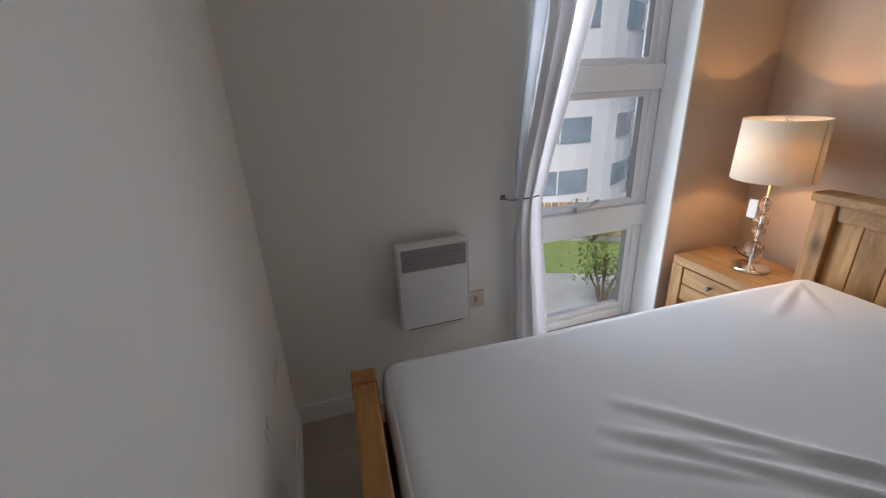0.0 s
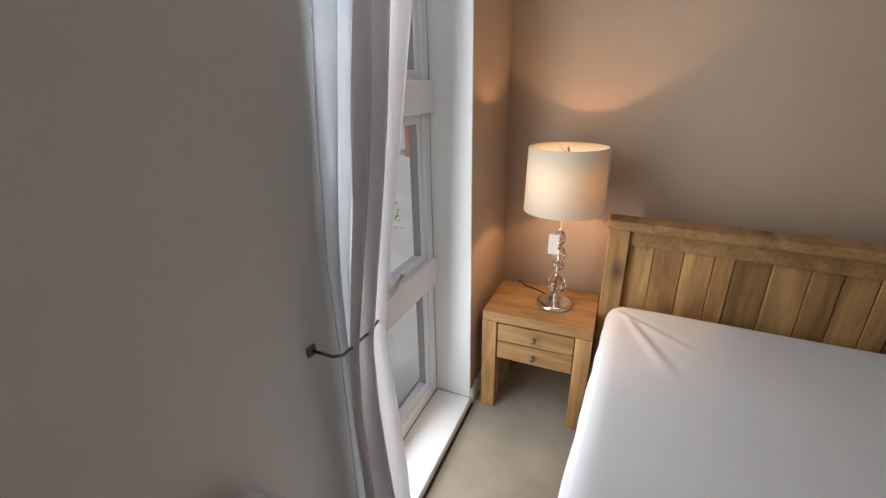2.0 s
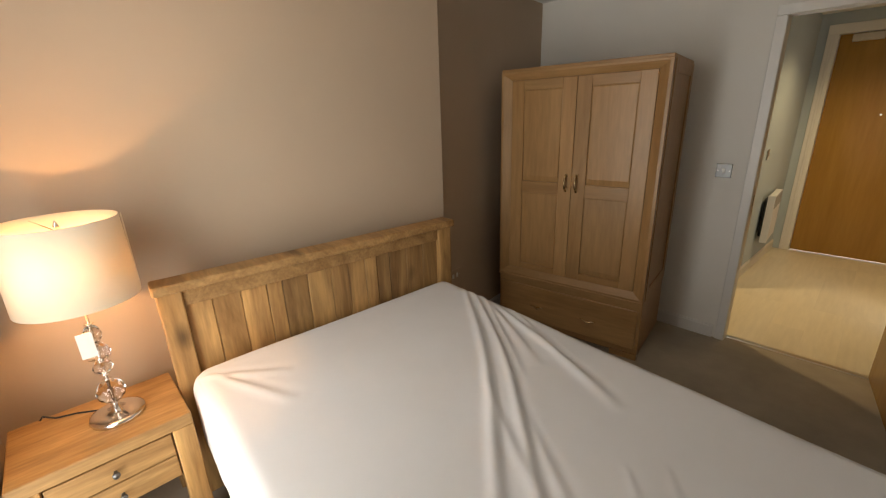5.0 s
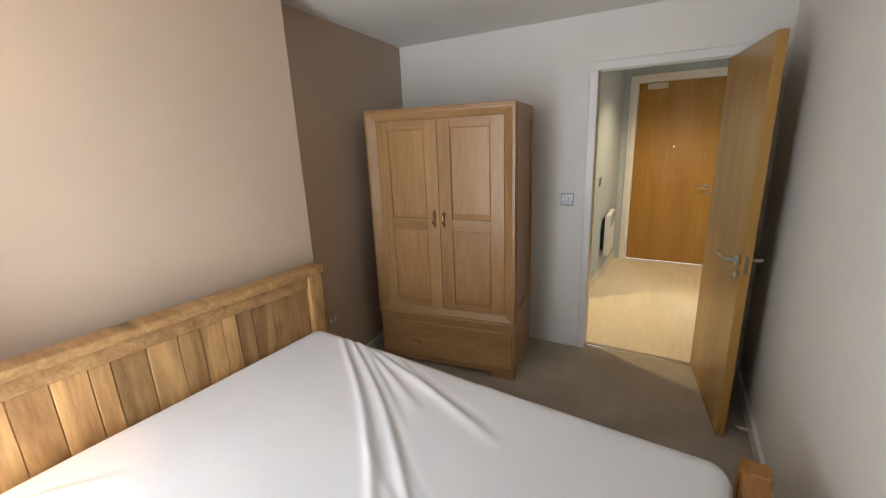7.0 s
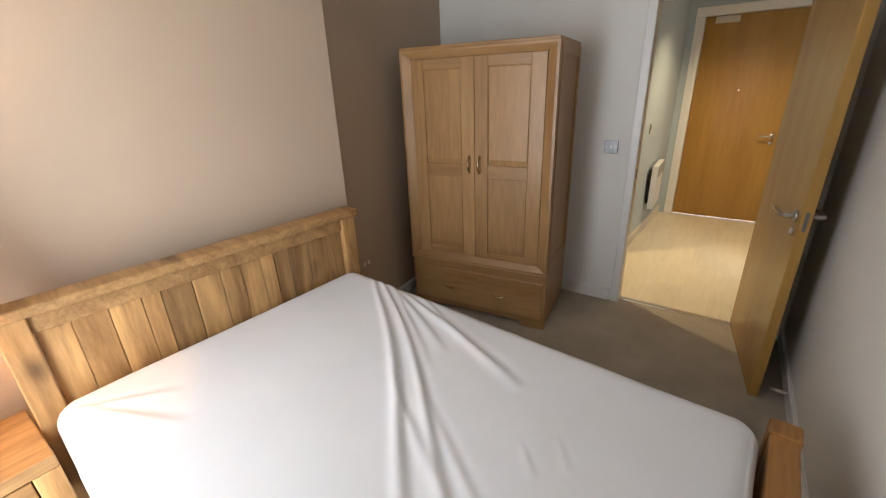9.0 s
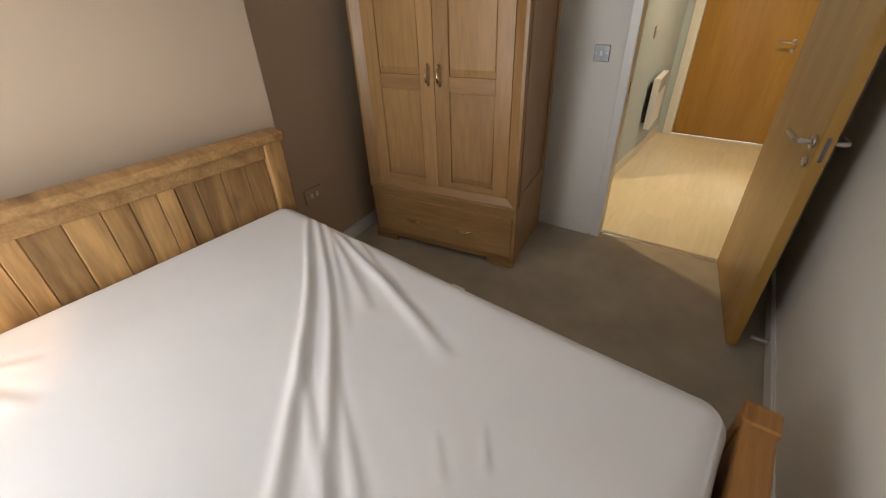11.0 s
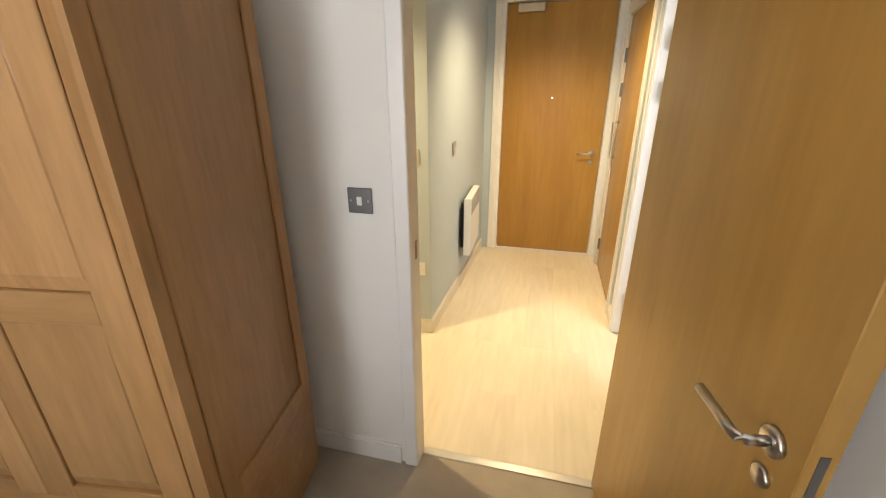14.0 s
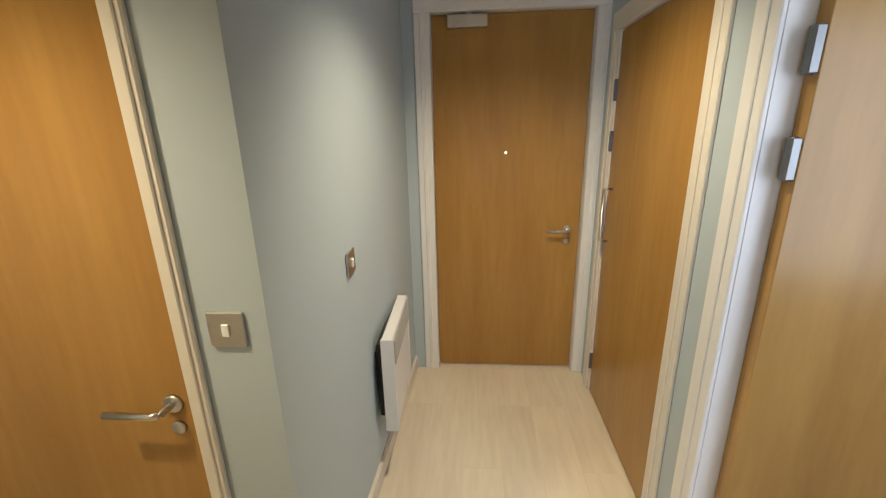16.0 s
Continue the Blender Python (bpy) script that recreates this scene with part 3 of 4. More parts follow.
# ---- panel heaters ----


def panel_heater(m, wide, high, label, deep=0.10):
    """Slim convector: x along the wall, y out of it, z from its lower edge."""
    t = thing("panel_heater", m, label, "heater")
    part("body", bm_box(0, wide, 0.03, deep, 0, high, 0.008, 2), HEATER, t)
    part("wall_bracket", bm_box(0.04, wide - 0.04, 0, 0.032, 0.05, high - 0.05), DARK, t)
    part("grille_recess", bm_box(0.012, wide - 0.012, deep - 0.005, deep + 0.002, high * 0.72, high - 0.012), GRILLE, t, "grey louvred air outlet")
    n = 8
    for i in range(n):
        z = high * 0.73 + (high * 0.25) * i / n
        part("louvre", bm_box(0.014, wide - 0.014, deep, deep + 0.007, z, z + high * 0.25 / n * 0.55, 0.0015, 1), GRILLE, t)
    part("side_cap", bm_box(-0.004, 0.004, 0.028, deep + 0.003, 0.0, high, 0.003), HEATER, t)
    part("side_cap", bm_box(wide - 0.004, wide + 0.004, 0.028, deep + 0.003, 0.0, high, 0.003), HEATER, t)
    part("lower_vent", bm_box(0.03, wide - 0.03, 0.04, deep - 0.01, -0.006, 0.001), DARK, t)
    return t


panel_heater(pose(0.855, BY0, 0.45, 0, 0, 180), 0.32, 0.402, "white wall-mounted panel heater with louvred top")
panel_heater(pose(1.240, -5.68, 0.285, 0, 0, 92), 0.47, 0.46, "white wall-mounted panel heater in the hall", 0.082)

# ---- sockets and switches ----


def plate(name, m, wide, high, material, label, rockers=1, rocker=PLASTIC):
    t = thing(name, m, label, "light switch" if "switch" in name else "socket")
    part("plate", bm_box(-wide / 2, wide / 2, 0, 0.009, -high / 2, high / 2, 0.003, 2), material, t)
    for i in range(rockers):
        cx = (i - (rockers - 1) / 2) * 0.045
        part("rocker", bm_box(cx - 0.009, cx + 0.009, 0.008, 0.014, -0.015, 0.015, 0.002), rocker, t)
    for s in (-1, 1):
        sc = part("screw", bm_lathe([(0.0035, 0), (0.0035, 0.0015)], 10), STEEL, t)
        sc.matrix_local = pose(s * wide * 0.36, 0.009, 0, -90, 0, 0)
    return t


plate("light_switch", pose(1.221, CY, 1.168), 0.088, 0.088, PLATE_STEEL, "brushed dark steel light switch beside the door")
plate("light_switch", pose(1.367, HSY, 1.16), 0.088, 0.088, STEEL, "steel light switch on the short hall wall")
plate("light_switch", pose(1.248, -5.07, 1.135, 0, 0, 92), 0.088, 0.088, STEEL, "steel light switch above the hall heater")
plate("wall_socket", pose(1.345, HSY, 0.46), 0.088, 0.088, PLASTIC, "white blank plate low on the hall wall", 0)
plate("wall_socket", pose(0.925, BY0, 0.49, 0, 0, 180), 0.088, 0.088, STEEL, "steel fused spur beside the panel heater", 1, GRILLE)
plate("wall_socket", pose(0.0, -0.30, 0.56, 0, 0, -90), 0.146, 0.088, PLASTIC, "white double socket on the white wall", 2, PLASTIC)
plate("wall_socket", pose(0.0, -0.66, 0.60, 0, 0, -90), 0.146, 0.088, PLASTIC, "white aerial socket on the white wall", 2, PLASTIC)
plate("wall_socket", pose(2.487, -2.28, 0.47, 0, 0, 97), 0.146, 0.088, TAUPE_WALL, "painted-over socket low beside the wardrobe", 2, PLASTIC)

# ---- bed ----
BED_M = pose(2.27, -1.21, 0) @ pose(0, 0, 0, 0, 0, -3.5) @ pose(-2.27, 1.21, 0)
bed = thing("bed", BED_M, "rustic wooden double bed with planked headboard", "bed")
hbd = thing("headboard", pose(2.375, -0.535, 0, 0, 0, -95.0), "", "")
hbd.parent = bed
hbd.matrix_basis = BED_M.inverted() @ pose(2.375, -0.535, 0, 0, 0, -95.0)
for k in ("label", "category"):
    if k in hbd:
        del hbd[k]
HW = 1.43
for x in (0.0, HW - 0.085):
    part("post", bm_box(x, x + 0.085, -0.075, 0.0, 0, 0.955, 0.006), MANGO, hbd)
part("top_rail", bm_box(-0.01, HW + 0.012, -0.095, 0.012, 0.955, 0.995, 0.008), MANGO_X, hbd)
part("upper_rail", bm_box(0.085, HW - 0.085, -0.06, -0.01, 0.885, 0.955, 0.004), MANGO_X, hbd)
part("lower_rail", bm_box(0.085, HW - 0.085, -0.06, -0.01, 0.30, 0.40, 0.004), MANGO_X, hbd)
rnd = random.Random(5)
x = 0.085
while x < HW - 0.09:
    wdt = min(rnd.uniform(0.065, 0.12), HW - 0.085 - x)
    part("plank", bm_box(x + 0.001, x + wdt - 0.001, -0.045 + rnd.uniform(-0.003, 0.003), -0.02, 0.40, 0.885, 0.003, 1), MANGO, hbd)
    x += wdt
fb = part("footboard", bm_box(0.228, 0.300, -1.95, -0.63, 0.22, 0.605, 0.007), PINE_FOOT, bed, "low honey-coloured wooden footboard")
for y in (-1.965, -0.69):
    part("leg", bm_box(0.222, 0.305, y - 0.003, y + 0.072, 0, 0.612, 0.009, 3), PINE_FOOT, bed)
for y in (-1.88, -0.615):
    part("side_rail", bm_box(0.30, 2.26, y, y + 0.03, 0.20, 0.36, 0.004), MANGO_X, bed)
part("slat_base", bm_box(0.30, 2.25, -1.85, -0.62, 0.27, 0.36), MANGO_X, bed)


def mattress():
    """Rounded mattress in a fitted sheet pulled into creases that run from the far head corner and along the side."""
    x0, x1, y0, y1, z0, z1 = 0.318, 2.255, -1.925, -0.565, 0.34, 0.612
    bm = bmesh.new()
    nx, ny = 260, 190
    creases = [((2.03, -1.91), (0.98, -1.04), 0.022, 0.016), ((2.02, -1.95), (0.90, -1.12), 0.020, 0.015), ((1.80, -1.89), (1.03, -1.60), 0.018, 0.018),
               ((1.90, -1.92), (1.35, -1.60), 0.012, 0.016), ((1.70, -1.91), (1.32, -1.73), 0.012, 0.015), ((1.95, -1.95), (1.35, -1.50), 0.010, 0.014), ((2.13, -0.66), (1.78, -0.80), 0.010, 0.020),
               ((2.18, -0.60), (1.95, -0.86), 0.008, 0.018), ((0.86, -1.42), (0.78, -1.34), 0.006, 0.010), ((0.78, -1.50), (0.71, -1.41), 0.006, 0.010), ((1.40, -1.42), (0.95, -1.12), 0.010, 0.016), ((1.20, -1.40), (0.82, -1.14), 0.008, 0.016)]

    def height(x, y):
        h = 0.0
        for (ax, ay), (bx, by), amp, wid in creases:
            d = Vector((bx - ax, by - ay))
            ln = d.length
            d /= ln
            s = (x - ax) * d.x + (y - ay) * d.y
            off = -(x - ax) * d.y + (y - ay) * d.x
            off += 0.02 * math.sin(4 * s + ax)
            u = s / ln
            if -0.05 < u < 1.05:
                env = max(0.0, math.sin(math.pi * min(max((u + 0.05) / 1.1, 0), 1))) ** 0.6
                w2 = wid * (0.6 + 0.7 * max(u, 0))
                h += 0.82 * amp * env * (math.exp(-(off / w2) ** 2) - 0.5 * math.exp(-((off - 1.6 * w2) / w2) ** 2))
        h += 0.004 * noise.noise((x * 3, y * 3, 0)) + 0.012 * noise.noise((x * 0.9, y * 0.9, 4))
        return h

    R = 0.075
    def shape(u, v):
        # u, v run past 0..1 onto the sides; the arc over the edge is the rounded border
        def axis(t, a, b):
            side = z1 - z0
            total = (b - a) + 2 * side
            s = -side + t * total
            if s < 0:
                return a, -s
            if s > b - a:
                return b, s - (b - a)
            return a + s, 0.0
        x, dx = axis(u, x0, x1)
        y, dy = axis(v, y0, y1)
        z = z1 - max(dx, dy)
        return x, y, z
    us = [i / nx for i in range(nx + 1)]
    vs = [j / ny for j in range(ny + 1)]
    grid = []
    for u in us:
        row = []
        for v in vs:
            x, y, z = shape(u, v)
            # round the upright corners and the upper border
            cx = min(max(x, x0 + R), x1 - R)
            cy = min(max(y, y0 + R), y1 - R)
            cz = min(z, z1 - R)
            d = Vector((x - cx, y - cy, z - cz))
            if d.length > 1e-6:
                m = max(abs(d.x), abs(d.y), abs(d.z))
                d = d.normalized() * m
            p = Vector((cx, cy, cz)) + d
            p.z += (-0.006 + 0.02 * (y1 - y) / (y1 - y0) + 0.025 * min(1.0, max(0.0, (x - 1.0) / 1.2))) * (z - z0) / (z1 - z0)
            if z > z1 - 0.001:
                p.z += height(x, y)
            else:
                side = 0.005 * noise.noise((x * 9, y * 9, z * 3)) * min(1, (z1 - z) / 0.05)
                p += Vector((p.x - cx, p.y - cy, 0)) * (side * 10)
            row.append(bm.verts.new(p))
        grid.append(row)
    for i in range(nx):
        for j in range(ny):
            bm.faces.new((grid[i][j], grid[i + 1][j], grid[i + 1][j + 1], grid[i][j + 1]))
    bmesh.ops.remove_doubles(bm, verts=bm.verts, dist=0.0004)
    return bm


mt = solid("mattress", mattress(), SHEET, "mattress in a creased white fitted sheet on the bed", "mattress", smooth=True)
mt.matrix_world = BED_M
part("care_label", bm_box(1.16, 1.215, -1.926, -1.902, 0.588, 0.597, 0.002), PLASTIC, mt, "small white sewn label")

# ---- bedside table and lamp ----
ns = thing("bedside_table", pose(2.12, -0.525, 0, 0, 0, 0), "rustic wooden bedside table with two small drawers", "bedside table")
NW, ND, NH = 0.495, 0.365, 0.548
part("top", bm_box(0, ND, 0, NW, NH - 0.05, NH, 0.006), MANGO_X, ns)
for y in (0.0, NW - 0.07):
    for x in (0.0, ND - 0.07):
        part("leg", bm_box(x, x + 0.07, y, y + 0.07, 0, NH - 0.05, 0.005), MANGO, ns)
    part("side_panel", bm_box(0.07, ND - 0.07, y + 0.02, y + 0.045, 0.27, NH - 0.05), MANGO, ns)
part("back_panel", bm_box(ND - 0.03, ND - 0.012, 0.07, NW - 0.07, 0.27, NH - 0.05), MANGO, ns)
part("carcass", bm_box(0.03, ND - 0.03, 0.07, NW - 0.07, 0.285, 0.298), MANGO_X, ns)
for z in (0.300, 0.397):
    dw = part("drawer", bm_box(0.008, 0.30, 0.074, NW - 0.074, z, z + 0.092, 0.004), MANGO_X, ns)
    kb = part("knob", bm_lathe([(0.006, 0), (0.006, 0.012), (0.012, 0.02), (0.010, 0.028)], 16), PLATE_STEEL, dw, "small dark round knob", True)
    kb.matrix_local = pose(0.008, NW / 2, z + 0.046, 0, -90, 0)

LX, LY, LZ = 2.30, -0.33, NH
tl = thing("table_lamp", pose(LX, LY, LZ), "lit table lamp with crystal column and cream drum shade", "lamp")
part("base", bm_lathe([(0.083, 0), (0.085, 0.006), (0.083, 0.016), (0.074, 0.02), (0.05, 0.024), (0.016, 0.028), (0.012, 0.05)], 48), CHROME, tl, "round polished chrome base", True)
part("stem", bm_tube([(0, 0, 0.03), (0, 0, 0.50)], 0.005, 12), CHROME, tl, "", True)


def crystal(z, r, h):
    bm = bmesh.new()
    bmesh.ops.create_icosphere(bm, subdivisions=2, radius=1.0)
    for v in bm.verts:
        v.co = Vector((v.co.x * r, v.co.y * r, z + v.co.z * h))
    return bm


for z, r, h in ((0.105, 0.044, 0.046), (0.205, 0.030, 0.026), (0.262, 0.036, 0.034), (0.335, 0.026, 0.036)):
    part("crystal", crystal(z, r, h), CRYSTAL, tl, "clear faceted crystal ball")
for z in (0.055, 0.157, 0.178, 0.230, 0.298, 0.376):
    part("collar", bm_lathe([(0.010, z - 0.003), (0.014, z), (0.010, z + 0.003)], 20), CHROME, tl, "", True)
S0, S1, R0, R1 = 0.466, 0.738, 0.168, 0.162
sh = part("shade", bm_lathe([(R0, S0), (R1, S1), (R1 - 0.003, S1), (R0 - 0.003, S0)], 72), SHADE, tl, "cream linen drum shade", True)
me = sh.data
bm = bmesh.new()
bm.from_mesh(me)
caps = [f for f in bm.faces if len(f.verts) > 4]
bmesh.ops.delete(bm, geom=caps, context="FACES_ONLY")
low = [e for e in bm.edges if e.is_boundary]
bmesh.ops.bridge_loops(bm, edges=low)
bmesh.ops.recalc_face_normals(bm, faces=bm.faces)
bm.to_mesh(me)
bm.free()
for k in range(3):
    a = k * 2 * math.pi / 3 + 0.4
    part("spider_arm", bm_tube([(0, 0, S1 - 0.035), (math.cos(a) * (R1 - 0.004), math.sin(a) * (R1 - 0.004), S1 - 0.012)], 0.002, 6), CHROME, tl)
part("finial", bm_lathe([(0.004, S1 - 0.04), (0.008, S1 - 0.03), (0.010, S1 - 0.018), (0.005, S1 - 0.008), (0.002, S1)], 16), CHROME, tl, "", True)
part("seam", bm_box(-0.004, 0.004, -R0 - 0.0015, -R0 + 0.003, S0 + 0.004, S1 - 0.004), SHADE, tl, "stitched seam of the shade")
part("price_tag", bm_box(-0.052, -0.050, 0.0, 0.042, 0.275, 0.365), PLASTIC, tl, "white paper tag hanging from the stem")
BULB = bpy.data.materials.new("bulb_glow")
BULB.use_nodes = True
bn, bk = BULB.node_tree.nodes, BULB.node_tree.links
bn.clear()
glow, clear_part, both, end = bn.new("ShaderNodeEmission"), bn.new("ShaderNodeBsdfTransparent"), bn.new("ShaderNodeMixShader"), bn.new("ShaderNodeOutputMaterial")
glow.inputs["Color"].default_value, glow.inputs["Strength"].default_value = (1, 0.7, 0.4, 1), 8.0
both.inputs[0].default_value = 0.3
bk.new(clear_part.outputs[0], both.inputs[1])
bk.new(glow.outputs[0], both.inputs[2])
bk.new(both.outputs[0], end.inputs[0])
bl = part("bulb", bm_lathe([(0.012, 0.52), (0.014, 0.54), (0.022, 0.565), (0.030, 0.59), (0.028, 0.62), (0.016, 0.638), (0.003, 0.645)], 20), BULB, tl, "glowing bulb", True)
cb = solid("lamp_cable", bm_tube([(2.38, -0.28, NH + 0.004), (2.42, -0.22, NH + 0.004), (2.44, -0.16, NH + 0.006), (2.44, -0.13, NH + 0.03), (2.455, -0.12, NH + 0.01)], 0.003, 8), DARK, "thin dark lamp cable on the bedside table", "cable", smooth=True)

# ---- wardrobe ----
wa = thing("wardrobe", pose(2.394, -2.683, 0, 0, 0, 187.9), "two-door oak wardrobe with a wide bottom drawer", "wardrobe")
WW, WD, WH = 1.025, 0.58, 1.835
# lower drawer unit; y runs back from the front
# recessed near-black block, put in for the shade beneath the drawer unit
part("plinth", bm_box(0.16, WW - 0.16, 0.06, WD, 0.0, 0.03), DARK, wa)
for x in (0.0, WW - 0.17):
    part("bracket_foot", bm_box(x, x + 0.17, 0.0, 0.03, 0, 0.04, 0.003), OAK_X, wa)
part("base_body", bm_box(0, WW, 0.012, WD, 0.03, 0.40, 0.003), OAK_X, wa)
dr = part("drawer_front", bm_box(0.02, WW - 0.02, 0.0, 0.02, 0.075, 0.345, 0.005), OAK_X, wa)
for x in (0.33, 0.70):
    kn = part("drawer_pull", bm_tube([(x - 0.052, -0.010, 0.200), (x - 0.03, -0.020, 0.204), (x, -0.024, 0.190), (x + 0.03, -0.020, 0.204), (x + 0.052, -0.010, 0.200)], 0.0055, 8), BRASS, dr, "winged antique brass drawer pull", True)
    part("mount", bm_box(x - 0.008, x + 0.008, -0.020, 0.0, 0.186, 0.198, 0.002), BRASS, kn)
part("base_top", bm_box(-0.003, WW + 0.003, -0.004, WD, 0.40, 0.412, 0.003), OAK_X, wa)
Z0, Z1 = 0.412, WH
part("body", bm_box(0.004, WW - 0.004, 0.045, WD, Z0, Z1 - 0.02, 0.003), OAK, wa)
part("top_board", bm_box(0.0, WW, 0.004, WD + 0.003, Z1 - 0.02, Z1, 0.004), OAK_X, wa)


def frame_strip(outer_a, outer_b, inner_a, inner_b):
    """One mitred piece of the front frame, sloping back from its outer edge to the doors."""
    bm = bmesh.new()
    rows = []
    for (x, z), y in ((outer_a, 0.045), (outer_b, 0.045), (outer_b, 0.0), (outer_a, 0.0), (inner_b, 0.024), (inner_a, 0.024), (inner_b, 0.045), (inner_a, 0.045)):
        rows.append(bm.verts.new((x, y, z)))
    oa, ob, pb, pa, ib, ia, jb, ja = rows
    # a flat lip along the outer edge, then the slope
    qa = bm.verts.new((outer_a[0] * 0.75 + inner_a[0] * 0.25, 0.0, outer_a[1] * 0.75 + inner_a[1] * 0.25))
    qb = bm.verts.new((outer_b[0] * 0.75 + inner_b[0] * 0.25, 0.0, outer_b[1] * 0.75 + inner_b[1] * 0.25))
    for f in ((oa, ob, pb, pa), (pa, pb, qb, qa), (qa, qb, ib, ia), (ia, ib, jb, ja), (ja, jb, ob, oa), (oa, pa, qa, ia, ja), (ob, jb, ib, qb, pb)):
        bm.faces.new(f)
    return bm


FS = 0.068
out = [(0.0, Z0), (WW, Z0), (WW, Z1 - 0.02), (0.0, Z1 - 0.02)]
inn = [(FS, Z0 + 0.052), (WW - FS, Z0 + 0.052), (WW - FS, Z1 - 0.02 - 0.05), (FS, Z1 - 0.02 - 0.05)]
for i, (nm, m) in enumerate((("lower_moulding", OAK_X), ("side_moulding", OAK), ("upper_moulding", OAK_X), ("side_moulding", OAK))):
    j = (i + 1) % 4
    part(nm, frame_strip(out[i], out[j], inn[i], inn[j]), m, wa)
for sx, s in ((0.004, -1), (WW - 0.004, 1)):
    u0, u1 = sorted((sx, sx + s * 0.009))
    part("side_stile", bm_box(u0, u1, 0.046, 0.105, Z0, Z1 - 0.02, 0.003), OAK, wa)
    part("side_stile", bm_box(u0, u1, WD - 0.06, WD, Z0, Z1 - 0.02, 0.003), OAK, wa)
    part("side_rail", bm_box(u0, u1, 0.105, WD - 0.06, Z0, Z0 + 0.07, 0.003), OAK_X, wa)
    part("side_rail", bm_box(u0, u1, 0.105, WD - 0.06, Z1 - 0.09, Z1 - 0.02, 0.003), OAK_X, wa)


def wardrobe_door(x0, x1, handle_x, parent):
    z0, z1 = Z0 + 0.054, Z1 - 0.072
    dd = part("door", bm_box(x0, x1, 0.036, 0.045, z0, z1), OAK, parent)
    y0, y1 = 0.020, 0.037
    st = 0.088
    mid0, mid1 = 1.035, 1.115
    part("stile", bm_box(x0, x0 + st, y0, y1, z0, z1, 0.002, 1), OAK, dd)
    part("stile", bm_box(x1 - st, x1, y0, y1, z0, z1, 0.002, 1), OAK, dd)
    for a, b in ((z0, z0 + 0.045), (mid0, mid1), (z1 - 0.06, z1)):
        part("rail", bm_box(x0 + st, x1 - st, y0, y1, a, b, 0.002, 1), OAK_X, dd)
    # fielded panels: nearly flush, bevelled wide at the foot and narrow round the other sides
    for a, b in ((z0 + 0.045, mid0), (mid1, z1 - 0.06)):
        bm = bmesh.new()
        u0, u1 = x0 + st, x1 - st
        foot, e = 0.038, 0.009
        lo = [bm.verts.new(p) for p in ((u0, 0.033, a), (u1, 0.033, a), (u1, 0.0265, b), (u0, 0.0265, b))]
        hi = [bm.verts.new(p) for p in ((u0 + e, 0.0235, a + foot), (u1 - e, 0.0235, a + foot), (u1 - e, 0.0235, b - e), (u0 + e, 0.0235, b - e))]
        bm.faces.new(hi)
        bm.faces.new(lo[::-1])
        for i in range(4):
            bm.faces.new((lo[i], lo[(i + 1) % 4], hi[(i + 1) % 4], hi[i]))
        part("raised_panel", bm, OAK, dd)
    hn = part("handle", bm_box(handle_x - 0.009, handle_x + 0.009, 0.012, 0.020, 1.155, 1.18, 0.004), BRASS, dd, "bright antique brass bow handle")
    part("lower_mount", bm_box(handle_x - 0.009, handle_x + 0.009, 0.012, 0.020, 1.06, 1.085, 0.004), BRASS, hn)
    part("grip", bm_tube([(handle_x, 0.014, 1.168), (handle_x, -0.004, 1.16), (handle_x, -0.016, 1.125), (handle_x, -0.010, 1.09), (handle_x, 0.014, 1.07)], 0.0075, 10), BRASS, hn, "", True)


mid = WW / 2
wardrobe_door(FS + 0.002, mid - 0.0015, mid - 0.035, wa)
wardrobe_door(mid + 0.0015, WW - FS - 0.002, mid + 0.035, wa)

# ---- hall details ----
dl = thing("recessed_downlight", pose(1.86, -4.0, H), "small recessed ceiling downlight", "ceiling light", "hall downlights")
part("bezel", bm_lathe([(0.042, 0), (0.045, -0.004), (0.040, -0.008), (0.034, -0.003)], 32), STEEL, dl, "", True)
copy_thing(dl, pose(0.64, -5.02, H))

# ---- outside the window ----
GZ = -5.6
solid("ground", bm_box(-400, 400, 0.36, 800, GZ - 0.3, GZ), PAVING, "grey paved ground outside", "ground", "structure")
solid("lawn", bm_prism([(8.0, 11.6), (12.5, 9.4), (16.0, 11.6), (10.0, 14.6)], GZ + 0.004, GZ + 0.06), GRASS, "yellow-green lawn below the window", "grass", "structure")


